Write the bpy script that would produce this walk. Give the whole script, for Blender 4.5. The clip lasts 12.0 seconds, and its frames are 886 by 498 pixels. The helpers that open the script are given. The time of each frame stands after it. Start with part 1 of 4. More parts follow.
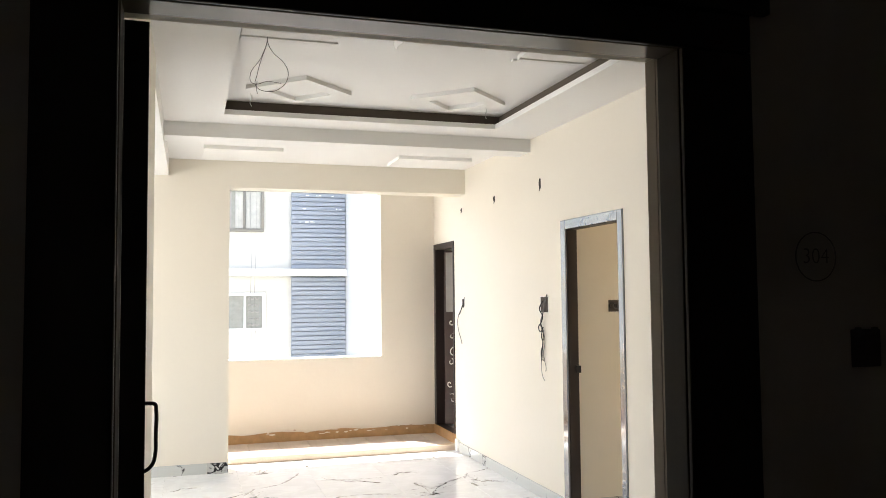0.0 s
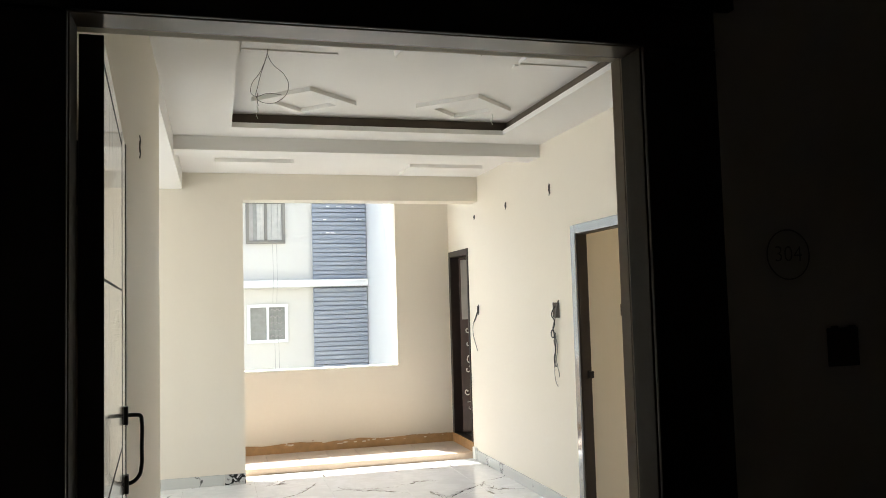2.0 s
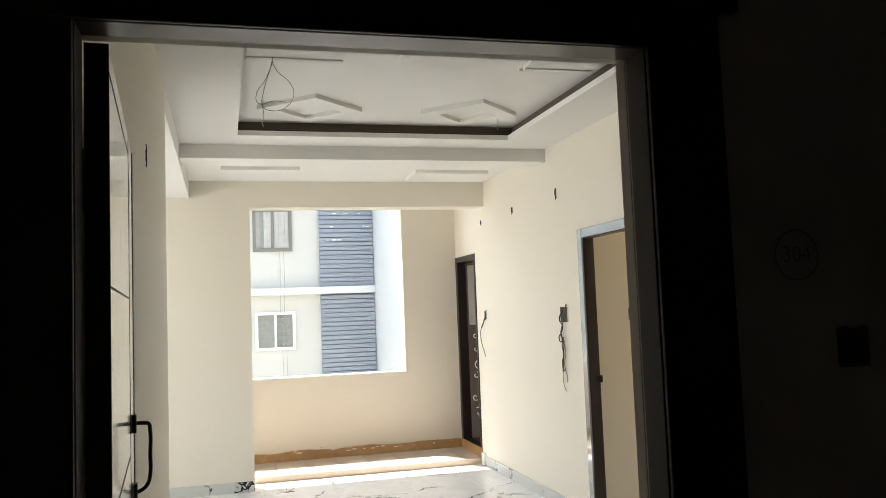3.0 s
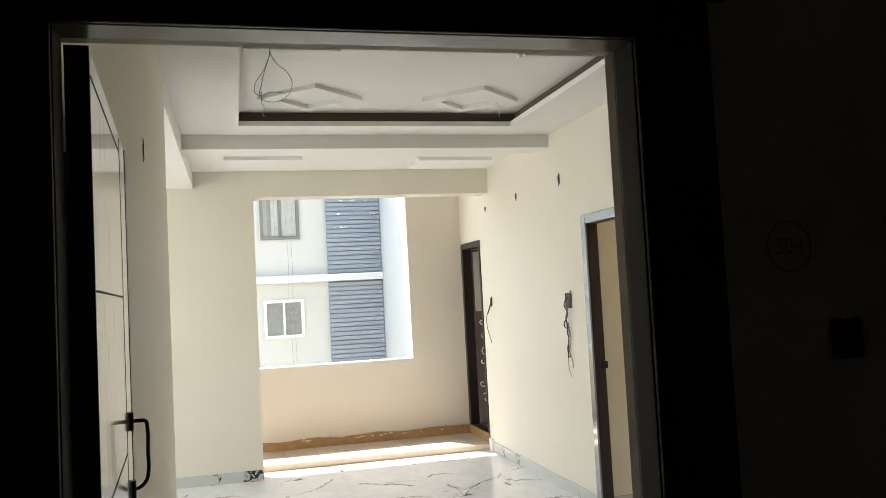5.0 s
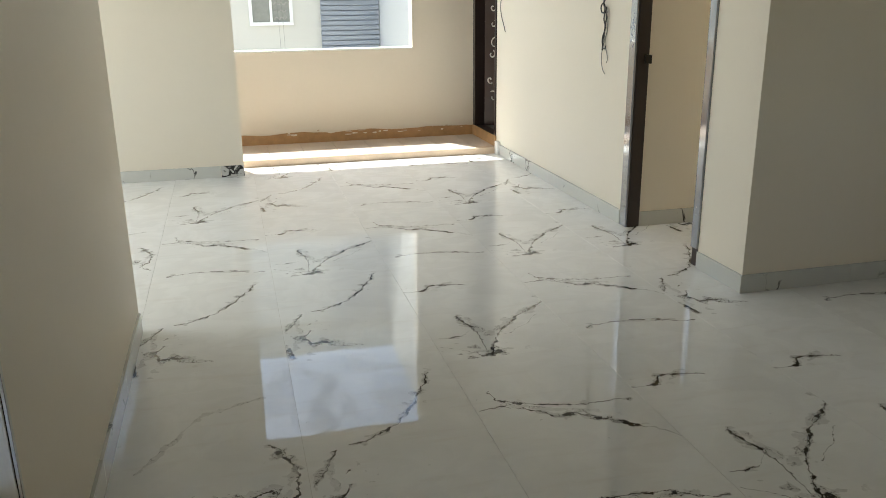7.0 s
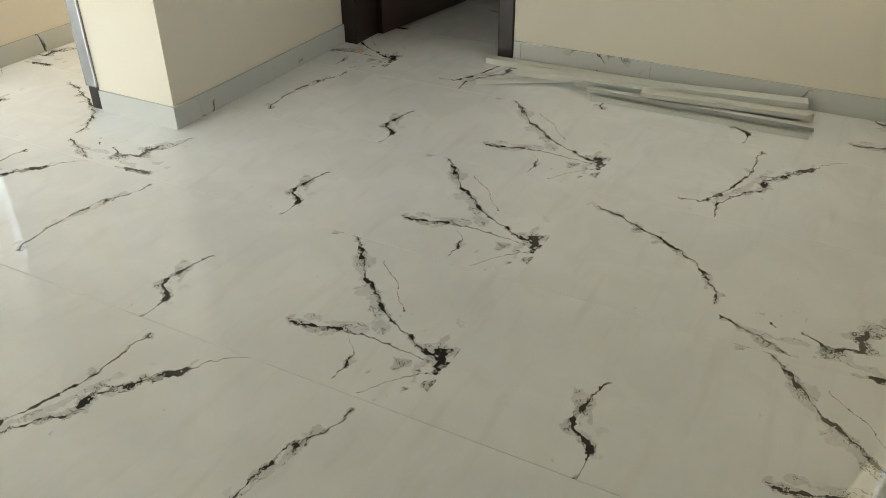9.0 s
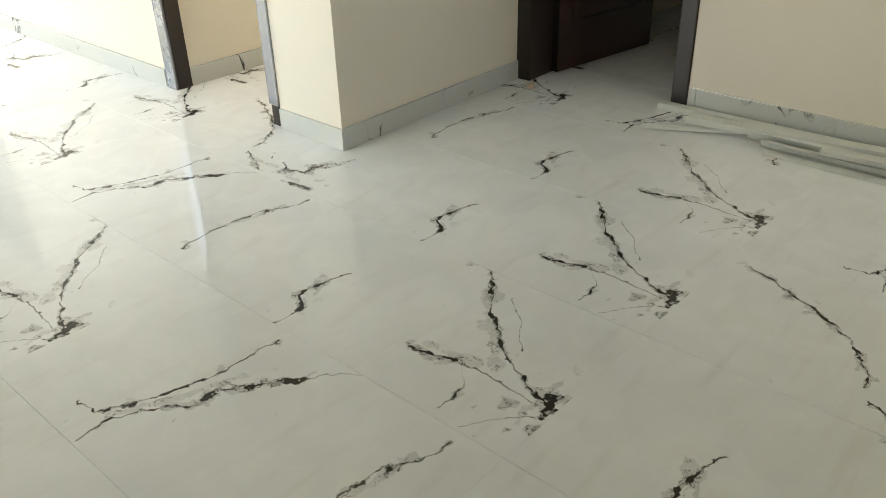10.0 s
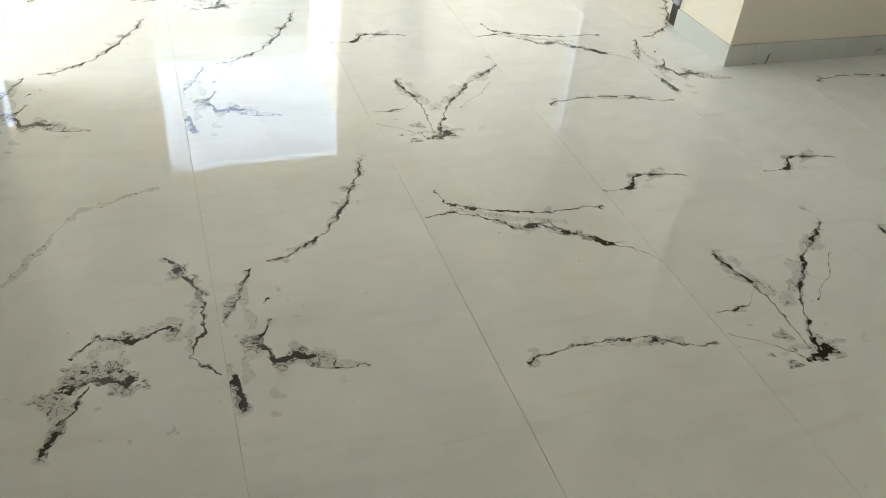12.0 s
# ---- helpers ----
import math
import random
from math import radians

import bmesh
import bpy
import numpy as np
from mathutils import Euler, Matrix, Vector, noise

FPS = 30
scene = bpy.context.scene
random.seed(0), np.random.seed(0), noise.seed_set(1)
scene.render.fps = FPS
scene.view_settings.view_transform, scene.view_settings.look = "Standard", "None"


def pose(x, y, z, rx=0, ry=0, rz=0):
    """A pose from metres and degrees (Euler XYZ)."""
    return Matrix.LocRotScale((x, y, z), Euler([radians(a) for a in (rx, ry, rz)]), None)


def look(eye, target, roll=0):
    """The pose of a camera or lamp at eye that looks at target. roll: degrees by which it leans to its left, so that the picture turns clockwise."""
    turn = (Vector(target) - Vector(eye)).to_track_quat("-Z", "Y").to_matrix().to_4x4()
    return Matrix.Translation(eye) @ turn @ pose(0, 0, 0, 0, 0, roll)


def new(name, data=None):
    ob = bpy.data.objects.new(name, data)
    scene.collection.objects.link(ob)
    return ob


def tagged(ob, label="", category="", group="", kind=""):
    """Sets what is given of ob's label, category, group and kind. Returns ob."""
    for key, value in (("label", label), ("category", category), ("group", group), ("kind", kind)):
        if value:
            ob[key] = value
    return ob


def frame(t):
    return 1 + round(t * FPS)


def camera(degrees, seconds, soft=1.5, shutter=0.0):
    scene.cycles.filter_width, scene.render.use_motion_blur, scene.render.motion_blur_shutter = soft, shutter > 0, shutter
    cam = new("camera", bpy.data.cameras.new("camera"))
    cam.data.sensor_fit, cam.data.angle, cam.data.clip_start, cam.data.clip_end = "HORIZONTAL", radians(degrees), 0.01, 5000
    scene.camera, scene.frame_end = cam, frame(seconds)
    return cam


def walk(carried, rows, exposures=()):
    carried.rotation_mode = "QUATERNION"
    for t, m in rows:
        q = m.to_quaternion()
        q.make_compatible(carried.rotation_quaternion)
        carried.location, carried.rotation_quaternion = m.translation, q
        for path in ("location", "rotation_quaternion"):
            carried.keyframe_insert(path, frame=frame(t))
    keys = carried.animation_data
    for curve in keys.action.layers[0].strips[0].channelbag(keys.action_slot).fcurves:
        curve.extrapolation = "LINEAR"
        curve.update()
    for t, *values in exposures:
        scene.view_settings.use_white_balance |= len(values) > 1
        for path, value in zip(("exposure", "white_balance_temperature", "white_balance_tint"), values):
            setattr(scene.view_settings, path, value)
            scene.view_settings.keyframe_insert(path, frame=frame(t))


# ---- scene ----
cam = camera(56.7, 12.0, soft=0.4)
PATH = [
    (0, (-0.042, 0.124, 1.532), (0.551, 2.031, 1.646), -0.5),
    (0.5, (0.011, 0.096, 1.532), (0.522, 2.025, 1.664), -1.5),
    (1, (0.035, 0.087, 1.528), (0.543, 2.017, 1.654), -1.6),
    (1.5, (0.064, 0.082, 1.529), (0.585, 2.009, 1.648), -1.6),
    (2, (0.066, 0.1, 1.525), (0.601, 2.022, 1.66), -1.6),
    (2.5, (0.069, 0.091, 1.523), (0.589, 2.017, 1.667), -1.9),
    (3, (0.068, 0.103, 1.522), (0.587, 2.028, 1.672), -2.2),
    (5, (0.107, 0.102, 1.543), (0.605, 2.036, 1.657), -3.0),
    (5.5, (0.138, 0.164, 1.531), (0.583, 2.114, 1.535), -1.8),
    (6, (0.127, 0.424, 1.46), (0.578, 2.358, 1.224), -0.1),
    (6.5, (0.164, 0.705, 1.413), (0.614, 2.597, 0.944), -0.5),
    (7, (0.25, 1.032, 1.386), (0.721, 2.882, 0.789), -0.6),
    (7.5, (0.3, 1.357, 1.33), (1.001, 3.024, 0.475), -0.7),
    (7.7, (0.295, 1.476, 1.312), (1.161, 3.002, 0.353), 0.3),
    (9.3, (0.448, 2.01, 1.297), (1.966, 2.758, 0.232), -0.7),
    (9.5, (0.455, 2.011, 1.288), (1.977, 2.811, 0.265), -0.6),
    (10, (0.518, 1.877, 1.3), (1.798, 3.047, 0.303), -1.6),
    (10.5, (0.392, 1.764, 1.35), (1.239, 3.25, 0.313), -0.9),
    (11, (0.315, 1.714, 1.357), (0.882, 3.242, 0.197), -0.4),
    (11.5, (0.308, 1.671, 1.365), (0.877, 3.094, 0.08), 3.8),
    (12, (0.33, 1.66, 1.362), (0.924, 3.136, 0.15), 5.8),
]
EXPOSURES = [(0, 2.2, 6300, 10), (0.5, 1.86, 6320, 9), (1.2, 1.82, 6350, 7), (5.0, 1.75, 6350, 5), (6.0, 1.6, 6350, 3), (6.5, 1.62, 6350, 3), (7.0, 1.57, 6380, 3), (7.5, 1.37, 6430, 5), (9.3, 2.82, 6520, 1), (10.0, 2.72, 6380, 1), (10.5, 2.18, 6330, 0), (11.0, 2.16, 6450, -2), (11.5, 2.48, 6450, 1), (12, 2.64, 6450, 1)]
walk(cam, [(t, look(eye, target, roll)) for t, eye, target, roll in PATH], EXPOSURES)

# ---- light ----
SUN_DIR = Vector((0.54, -1.0, -1.95)).normalized()
world = bpy.data.worlds.new("sky")
scene.world = world
world.use_nodes = True
wn = world.node_tree
sky = wn.nodes.new("ShaderNodeTexSky")
sky.sky_type, sky.sun_disc = "NISHITA", False
sky.dust_density, sky.ozone_density = 2.5, 0.7
sky.sun_elevation = math.asin(-SUN_DIR.z)
sky.sun_rotation = math.atan2(-SUN_DIR.x, -SUN_DIR.y)
wn.links.new(sky.outputs[0], wn.nodes["Background"].inputs[0])
wn.nodes["Background"].inputs[1].default_value = 0.15
sun = new("sun", bpy.data.lights.new("sun", "SUN"))
sun.data.energy, sun.data.angle, sun.data.color = 5.0, radians(0.53), (1.0, 0.97, 0.93)
sun.matrix_world = look((0, 0, 20), Vector((0, 0, 20)) + SUN_DIR)


def opening_light(name, place, way, w, h, watts, tint=(0.93, 0.97, 1.0)):
    """A tinted area light standing in an opening."""
    ob = new(name, bpy.data.lights.new(name, "AREA"))
    ob.data.shape, ob.data.size, ob.data.size_y, ob.data.energy, ob.data.color = "RECTANGLE", w, h, watts, tint
    ob.matrix_world = look(place, Vector(place) + Vector(way))
    return ob


opening_light("dining_window_light", (-3.38, 5.9, 1.6), (1, 0, -0.1), 2.2, 1.4, 23, (0.98, 0.96, 0.95))
# Unseen fill, tinted warm, to brighten and yellow the bay and pillar side.
opening_light("bay_fill_light", (3.41, 1.47, 1.52), (0, 1, -0.2), 0.70, 1.10, 1.0, (1.0, 0.80, 0.46))
# Added fill in an unseen opening, tinted to turn the passage wall tan.
opening_light("passage_fill_light", (4.94, 5.06, 1.55), (-1, 0, -0.1), 0.62, 1.40, 3.4, (1.0, 0.80, 0.55))


# ---- materials ----
def material(name, color, rough=0.6, metal=0.0, spec=0.5, vary=0.06, scale=3.0, bump=0.0, bump_scale=60.0, coat=0.0):
    """A painted or finished surface with soft patches, fine grain and fine relief."""
    m = bpy.data.materials.new(name)
    m.use_nodes = True
    nt = m.node_tree
    b = nt.nodes["Principled BSDF"]
    b.inputs["Roughness"].default_value, b.inputs["Metallic"].default_value = rough, metal
    b.inputs["Specular IOR Level"].default_value = spec
    b.inputs["Coat Weight"].default_value = coat
    b.inputs["Coat Roughness"].default_value = 0.08
    geo = nt.nodes.new("ShaderNodeNewGeometry")
    big, fine = nt.nodes.new("ShaderNodeTexNoise"), nt.nodes.new("ShaderNodeTexNoise")
    big.inputs["Scale"].default_value, fine.inputs["Scale"].default_value = scale, scale * 22
    big.inputs["Detail"].default_value, fine.inputs["Detail"].default_value = 3, 2
    nt.links.new(geo.outputs["Position"], big.inputs["Vector"])
    nt.links.new(geo.outputs["Position"], fine.inputs["Vector"])
    mix = nt.nodes.new("ShaderNodeMix")
    mix.data_type = "RGBA"
    add = nt.nodes.new("ShaderNodeMath")
    add.operation = "MULTIPLY_ADD"
    add.inputs[1].default_value = 0.35
    nt.links.new(fine.outputs["Fac"], add.inputs[0])
    half = nt.nodes.new("ShaderNodeMath")
    half.operation, half.inputs[1].default_value = "MULTIPLY", 0.65
    nt.links.new(big.outputs["Fac"], half.inputs[0])
    nt.links.new(half.outputs[0], add.inputs[2])
    nt.links.new(add.outputs[0], mix.inputs["Factor"])
    mix.inputs["A"].default_value = (*[c * (1 - vary) for c in color], 1)
    mix.inputs["B"].default_value = (*[min(1, c * (1 + vary)) for c in color], 1)
    nt.links.new(mix.outputs["Result"], b.inputs["Base Color"])
    if bump:
        rel = nt.nodes.new("ShaderNodeTexNoise")
        rel.inputs["Scale"].default_value, rel.inputs["Detail"].default_value = bump_scale, 4
        nt.links.new(geo.outputs["Position"], rel.inputs["Vector"])
        bn = nt.nodes.new("ShaderNodeBump")
        bn.inputs["Strength"].default_value, bn.inputs["Distance"].default_value = bump, 0.002
        nt.links.new(rel.outputs["Fac"], bn.inputs["Height"])
        nt.links.new(bn.outputs["Normal"], b.inputs["Normal"])
    return m


WALL = material("cream_wall_paint", (0.81, 0.752, 0.638), 0.55, vary=0.025, scale=1.2, bump=0.12, bump_scale=35)
CEIL = material("white_ceiling_paint", (0.86, 0.84, 0.80), 0.7, vary=0.02, scale=1.0, bump=0.08, bump_scale=40)
PARAPET = material("peach_wall_paint", (0.82, 0.75, 0.64), 0.6, vary=0.03, scale=1.5, bump=0.12, bump_scale=35)
CORRIDOR = material("corridor_plaster", (0.74, 0.69, 0.64), 0.75, vary=0.06, scale=2.0, bump=0.2, bump_scale=30)
FRAME = material("dark_brown_polished_frame", (0.020, 0.012, 0.010), 0.38, vary=0.3, scale=4, coat=0.06)
FRAME_OUT = material("black_brown_door_frame", (0.018, 0.013, 0.011), 0.35, vary=0.25, scale=4)
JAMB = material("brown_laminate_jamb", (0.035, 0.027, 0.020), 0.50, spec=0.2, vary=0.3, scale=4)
# Paler than the jambs, to put the floor's reflected light into the colour.
JAMB_HEAD = material("floor_lit_laminate_head", (0.12, 0.092, 0.070), 0.28, vary=0.15, scale=4, coat=0.3)
# Base tinted blue-grey to strengthen the sky's reflection on the gloss.
POLISH = material("sky_tinted_architrave", (0.15, 0.17, 0.21), 0.18, vary=0.25, scale=3, coat=1.0)
POLISH.node_tree.nodes["Principled BSDF"].inputs["Coat IOR"].default_value = 3.0
LIPPING = material("black_polished_lipping", (0.03, 0.026, 0.022), 0.16, vary=0.2, scale=4, coat=0.8)
# Rebate and lining in a paler brown than the jambs.
REVEAL = material("paler_brown_rebate", (0.42, 0.35, 0.28), 0.45, vary=0.12, scale=5)
# Dark brown, against the white of the rest of the ceiling.
COVE = material("dark_brown_board", (0.11, 0.085, 0.065), 0.8, vary=0.2, scale=6)


def smeared_laminate():
    """Pale glossy laminate with dark upright smears and scuffs."""
    m = material("smeared_grey_laminate", (0.58, 0.57, 0.52), 0.14, vary=0.12, scale=2.5, coat=0.5)
    nt = m.node_tree
    b = nt.nodes["Principled BSDF"]
    b.inputs["Coat Roughness"].default_value = 0.07
    old = b.inputs["Base Color"].links[0].from_socket
    tc, mp, n = nt.nodes.new("ShaderNodeTexCoord"), nt.nodes.new("ShaderNodeMapping"), nt.nodes.new("ShaderNodeTexNoise")
    mp.inputs["Scale"].default_value = (1.0, 22.0, 4.5)
    n.inputs["Scale"].default_value, n.inputs["Detail"].default_value = 1.0, 4
    r = nt.nodes.new("ShaderNodeMapRange")
    r.inputs["From Min"].default_value, r.inputs["From Max"].default_value = 0.60, 0.67
    r.inputs["To Max"].default_value = 0.6
    mix = nt.nodes.new("ShaderNodeMix")
    mix.data_type = "RGBA"
    nt.links.new(tc.outputs["Object"], mp.inputs["Vector"])
    nt.links.new(mp.outputs[0], n.inputs["Vector"])
    nt.links.new(n.outputs["Fac"], r.inputs["Value"])
    nt.links.new(r.outputs[0], mix.inputs["Factor"])
    nt.links.new(old, mix.inputs["A"])
    mix.inputs["B"].default_value = (0.05, 0.045, 0.04, 1)
    nt.links.new(mix.outputs["Result"], b.inputs["Base Color"])
    for key, full in (("Coat Weight", 0.6), ("Specular IOR Level", 0.5)):
        dull = nt.nodes.new("ShaderNodeMapRange")
        dull.inputs["From Max"].default_value, dull.inputs["To Min"].default_value, dull.inputs["To Max"].default_value = 0.85, full, 0.03
        nt.links.new(r.outputs[0], dull.inputs["Value"])
        nt.links.new(dull.outputs[0], b.inputs[key])
    return m


LEAF = smeared_laminate()
LEAF_DARK = material("dark_veneer", (0.042, 0.020, 0.016), 0.3, vary=0.35, scale=5, coat=0.3)
GROOVE = material("dark_groove", (0.01, 0.008, 0.007), 0.6)
BLACK = material("black_metal", (0.012, 0.012, 0.012), 0.35, metal=0.3)
SKIRT = material("grey_marble_skirting", (0.62, 0.64, 0.62), 0.15, vary=0.06, scale=6)
BALCONY_TILE = material("pinkish_ceramic_tile", (0.60, 0.51, 0.44), 0.4, vary=0.08, scale=9, bump=0.1, bump_scale=50)
BROWN_TILE = material("brown_ceramic_tile", (0.46, 0.27, 0.12), 0.4, vary=0.5, scale=14, bump=0.1, bump_scale=50)
KERB = material("tan_stone_kerb", (0.60, 0.46, 0.34), 0.45, vary=0.3, scale=10)
GRID_BASE = material("tile_grout", (0.55, 0.53, 0.49), 0.8)
# Dark plates of this stand in for the shade inside holes and open boxes.
HOLE = material("dark_hole_in_plaster", (0.10, 0.085, 0.07), 0.9, vary=0.4, scale=40)
WIRE = material("black_cable_sheath", (0.015, 0.015, 0.015), 0.5)
WIRE_GREY = material("grey_cable_sheath", (0.16, 0.15, 0.14), 0.5)
GYPSUM = material("pale_galvanised_channel", (0.66, 0.67, 0.62), 0.40, metal=0.0, vary=0.12, scale=9)
EXT_WALL = material("white_facade_paint", (0.70, 0.70, 0.67), 0.8, vary=0.03, scale=0.6)
EXT_CREAM = material("cream_facade_paint", (0.60, 0.585, 0.53), 0.8, vary=0.03, scale=0.6)
LOUVRE = material("blue_grey_louvre", (0.27, 0.295, 0.335), 0.5, vary=0.06, scale=3)
UPVC = material("white_window_frame", (0.80, 0.80, 0.78), 0.4, vary=0.02)
CURTAIN = material("grey_patterned_curtain", (0.27, 0.27, 0.24), 0.8, vary=0.4, scale=9)
INK = material("black_marker_line", (0.28, 0.26, 0.24), 0.7)
PRINT = material("pale_floral_print", (0.70, 0.66, 0.62), 0.5, vary=0.2, scale=20)
GREYDOOR = material("grey_door_film", (0.34, 0.32, 0.29), 0.35, vary=0.3, scale=7)
GROUND = material("dusty_concrete_ground", (0.42, 0.40, 0.36), 0.9, vary=0.2, scale=0.7)


# ---- building helpers ----
def box_bm(bm, x0, x1, y0, y1, z0, z1, bevel=0.0):
    made = bmesh.ops.create_cube(bm, size=1.0, matrix=Matrix.LocRotScale(((x0 + x1) / 2, (y0 + y1) / 2, (z0 + z1) / 2), None, (x1 - x0, y1 - y0, z1 - z0)))
    if bevel:
        edges = {e for v in made["verts"] for e in v.link_edges}
        bmesh.ops.bevel(bm, geom=list(edges), offset=bevel, segments=2, affect="EDGES", profile=0.6)
    return bm


def finish(name, bm, mat, parent=None, label=""):
    me = bpy.data.meshes.new(name)
    bm.to_mesh(me)
    bm.free()
    me.materials.append(mat)
    ob = new(name, me)
    if parent is not None:
        ob.parent = parent
    return tagged(ob, label)


def part(name, bm, mat, parent, label=""):
    return finish(name, bm, mat, parent, label)


def block(name, x0, x1, y0, y1, z0, z1, mat, parent=None, label="", bevel=0.0):
    return finish(name, box_bm(bmesh.new(), x0, x1, y0, y1, z0, z1, bevel), mat, parent, label)


def structure(name, boxes, mat, label, bevel=0.0):
    """One piece of the setting out of blocks that butt against one another."""
    bm = bmesh.new()
    for b in boxes:
        box_bm(bm, *b, bevel)
    return tagged(finish(name, bm, mat), label, kind="structure")


def thing(name, label, category, at=(0, 0, 0), group="", kind=""):
    ob = new(name)
    ob.location = at
    return tagged(ob, label, category, group, kind)


def tube(name, points, radius, mat, parent=None, label="", sides=6):
    """A cable or rod along a smooth line."""
    cu = bpy.data.curves.new(name, "CURVE")
    cu.dimensions, cu.bevel_depth, cu.bevel_resolution, cu.resolution_u = "3D", radius, 2, 5
    sp = cu.splines.new("BEZIER")
    sp.bezier_points.add(len(points) - 1)
    for bp, p in zip(sp.bezier_points, points):
        bp.co, bp.handle_left_type, bp.handle_right_type = p, "AUTO", "AUTO"
    tmp = bpy.data.objects.new(name, cu)
    me = bpy.data.meshes.new_from_object(tmp)
    bpy.data.objects.remove(tmp)
    me.materials.clear()
    me.materials.append(mat)
    ob = new(name, me)
    if parent is not None:
        ob.parent = parent
    return tagged(ob, label)


# ---- the plan ----
XR, XL = 2.535, -0.21           # right and left wall of the hall
YE, YI = 1.40, 1.525             # entrance wall, corridor side and hall side
YC, YF = 7.675, 8.75            # column wall, balcony wall
YP, XB = 4.25, 3.833            # pillar's face, wall of the side bay
HC = 2.76                       # ceiling
DX0, DX1, DH = -0.14, 0.805, 1.977   # entrance opening

# ---- structure ----
structure("wall_right", [
    (XR, XR + 0.075, 5.52, 8.03, 0, 3.0), (XR, XR + 0.075, 4.64, 5.52, 2.065, 3.0),
    (XR, XR + 0.075, 8.03, 8.72, 2.09, 3.0), (XR, XR + 0.075, 8.72, 8.88, 0, 3.0), (XR, XR + 0.075, 8.03, 8.72, 0, 0.15)],
    WALL, "cream painted wall with two door openings")
structure("wall_pillar", [(XR, 3.70, YP, 4.64, 0, 3.0)], WALL, "cream painted pillar wall beside the door")
# The gap in the end wall is added for the passage fill.
structure("wall_passage", [(XR + 0.075, 4.9, 5.455, 5.6, 0, 3.0), (4.9, 5.0, 4.64, 5.6, 0, 0.8), (4.9, 5.0, 4.64, 5.6, 2.3, 3.0), (4.9, 5.0, 4.64, 4.72, 0.8, 2.3), (4.9, 5.0, 5.40, 5.6, 0.8, 2.3), (3.70, 4.9, 4.40, 4.64, 0, 3.0)],
          WALL, "cream wall of the passage behind the door")
structure("wall_bay", [(XB, XB + 0.12, YI, 3.41, 0, 3.0), (XB, XB + 0.12, 3.41, 4.25, 2.065, 3.0)],
          WALL, "cream painted wall of the side bay")
structure("wall_bedroom", [(5.6, 5.7, 1.5, 4.40, 0, 3.0), (XB + 0.12, 5.6, 1.5, 1.6, 0, 3.0), (3.70, 5.6, 4.32, 4.40, 0, 3.0)],
          WALL, "cream walls of the room behind the dark door")
structure("wall_left", [(XL - 0.23, XL, YI, 4.55, 0, 3.0)], WALL, "plain cream painted wall")
structure("beam_left", [(XL - 0.24, XL, 4.55, YC, 2.61, 3.0)], CEIL, "white painted beam above the opening")
structure("wall_column", [(-0.74, 0.31, YC, 7.90, 0, 3.0), (-3.5, -1.95, YC, 7.90, 0, 3.0), (-1.95, -0.74, YC, 7.90, 0, 0.9), (-1.95, -0.74, YC, 7.90, 1.98, 3.0)],
          WALL, "cream wall beside the balcony opening")
structure("lintel_balcony", [(0.31, XR, YC, 7.90, 2.52, 3.0)], WALL, "cream lintel above the balcony opening")
structure("wall_dining", [
    (-3.5, -3.4, 3.0, 4.8, 0, 3.0), (-3.5, -3.4, 7.0, YC, 0, 3.0), (-3.5, -3.4, 4.8, 7.0, 0, 0.9), (-3.5, -3.4, 4.8, 7.0, 2.3, 3.0),
    (-3.4, XL - 0.23, 2.9, 3.0, 0, 3.0)], WALL, "cream walls of the dining space with a window opening")
structure("wall_balcony", [(1.94, XR, YF, 8.88, 0, 3.5), (-0.6, 1.94, YF, 8.88, 0, 0.885)], PARAPET, "peach painted balcony parapet with a wide opening")
structure("wall_balcony_end", [(-0.72, -0.6, 7.90, 8.88, 0, 3.5)], PARAPET, "peach painted end wall of the balcony")
structure("parapet_coping", [(-0.6, 1.94, YF - 0.012, 8.90, 0.885, 0.90)], CEIL, "white painted coping along the parapet", bevel=0.003)
# The gap at x 3.05 to 3.78 is an unseen opening added for the bay fill.
entrance_boxes = []
for ya, yb, gap in ((YE + 0.02, 1.49, 0.06), (1.49, YI, 0.010)):
    entrance_boxes += [(DX1 + gap, 3.05, ya, yb, 0, 3.0), (3.78, 3.95, ya, yb, 0, 3.0), (3.05, 3.78, ya, yb, 0, 0.95), (3.05, 3.78, ya, yb, 2.1, 3.0),
                       (-0.44, DX0 - gap, ya, yb, 0, 3.0), (DX0 - gap, DX1 + gap, ya, yb, DH + gap, 3.0)]
structure("wall_entrance", entrance_boxes, WALL, "plastered wall round the entrance door")
structure("wall_corridor", [
    (DX1 + 0.06, 3.0, YE + 0.001, YE + 0.019, 0, 2.6), (-2.0, DX0 - 0.06, YE + 0.001, YE + 0.019, 0, 2.6), (DX0 - 0.06, DX1 + 0.06, YE + 0.001, YE + 0.019, DH + 0.06, 2.6),
    (2.9, 3.0, -2.0, YE + 0.001, 0, 2.6), (-2.0, -1.9, -2.0, YE + 0.001, 0, 2.6), (-1.9, 2.9, -2.0, -1.9, 0, 2.6)],
    CORRIDOR, "dim plastered corridor wall outside the flat")
structure("corridor_ceiling", [(-2.0, 3.0, -2.0, YE + 0.019, 2.6, 2.7)], CORRIDOR, "dim plastered corridor ceiling")
structure("corridor_floor", [(-2.0, 3.0, -2.0, YE, -0.12, 0.0)], CORRIDOR, "dim corridor floor")
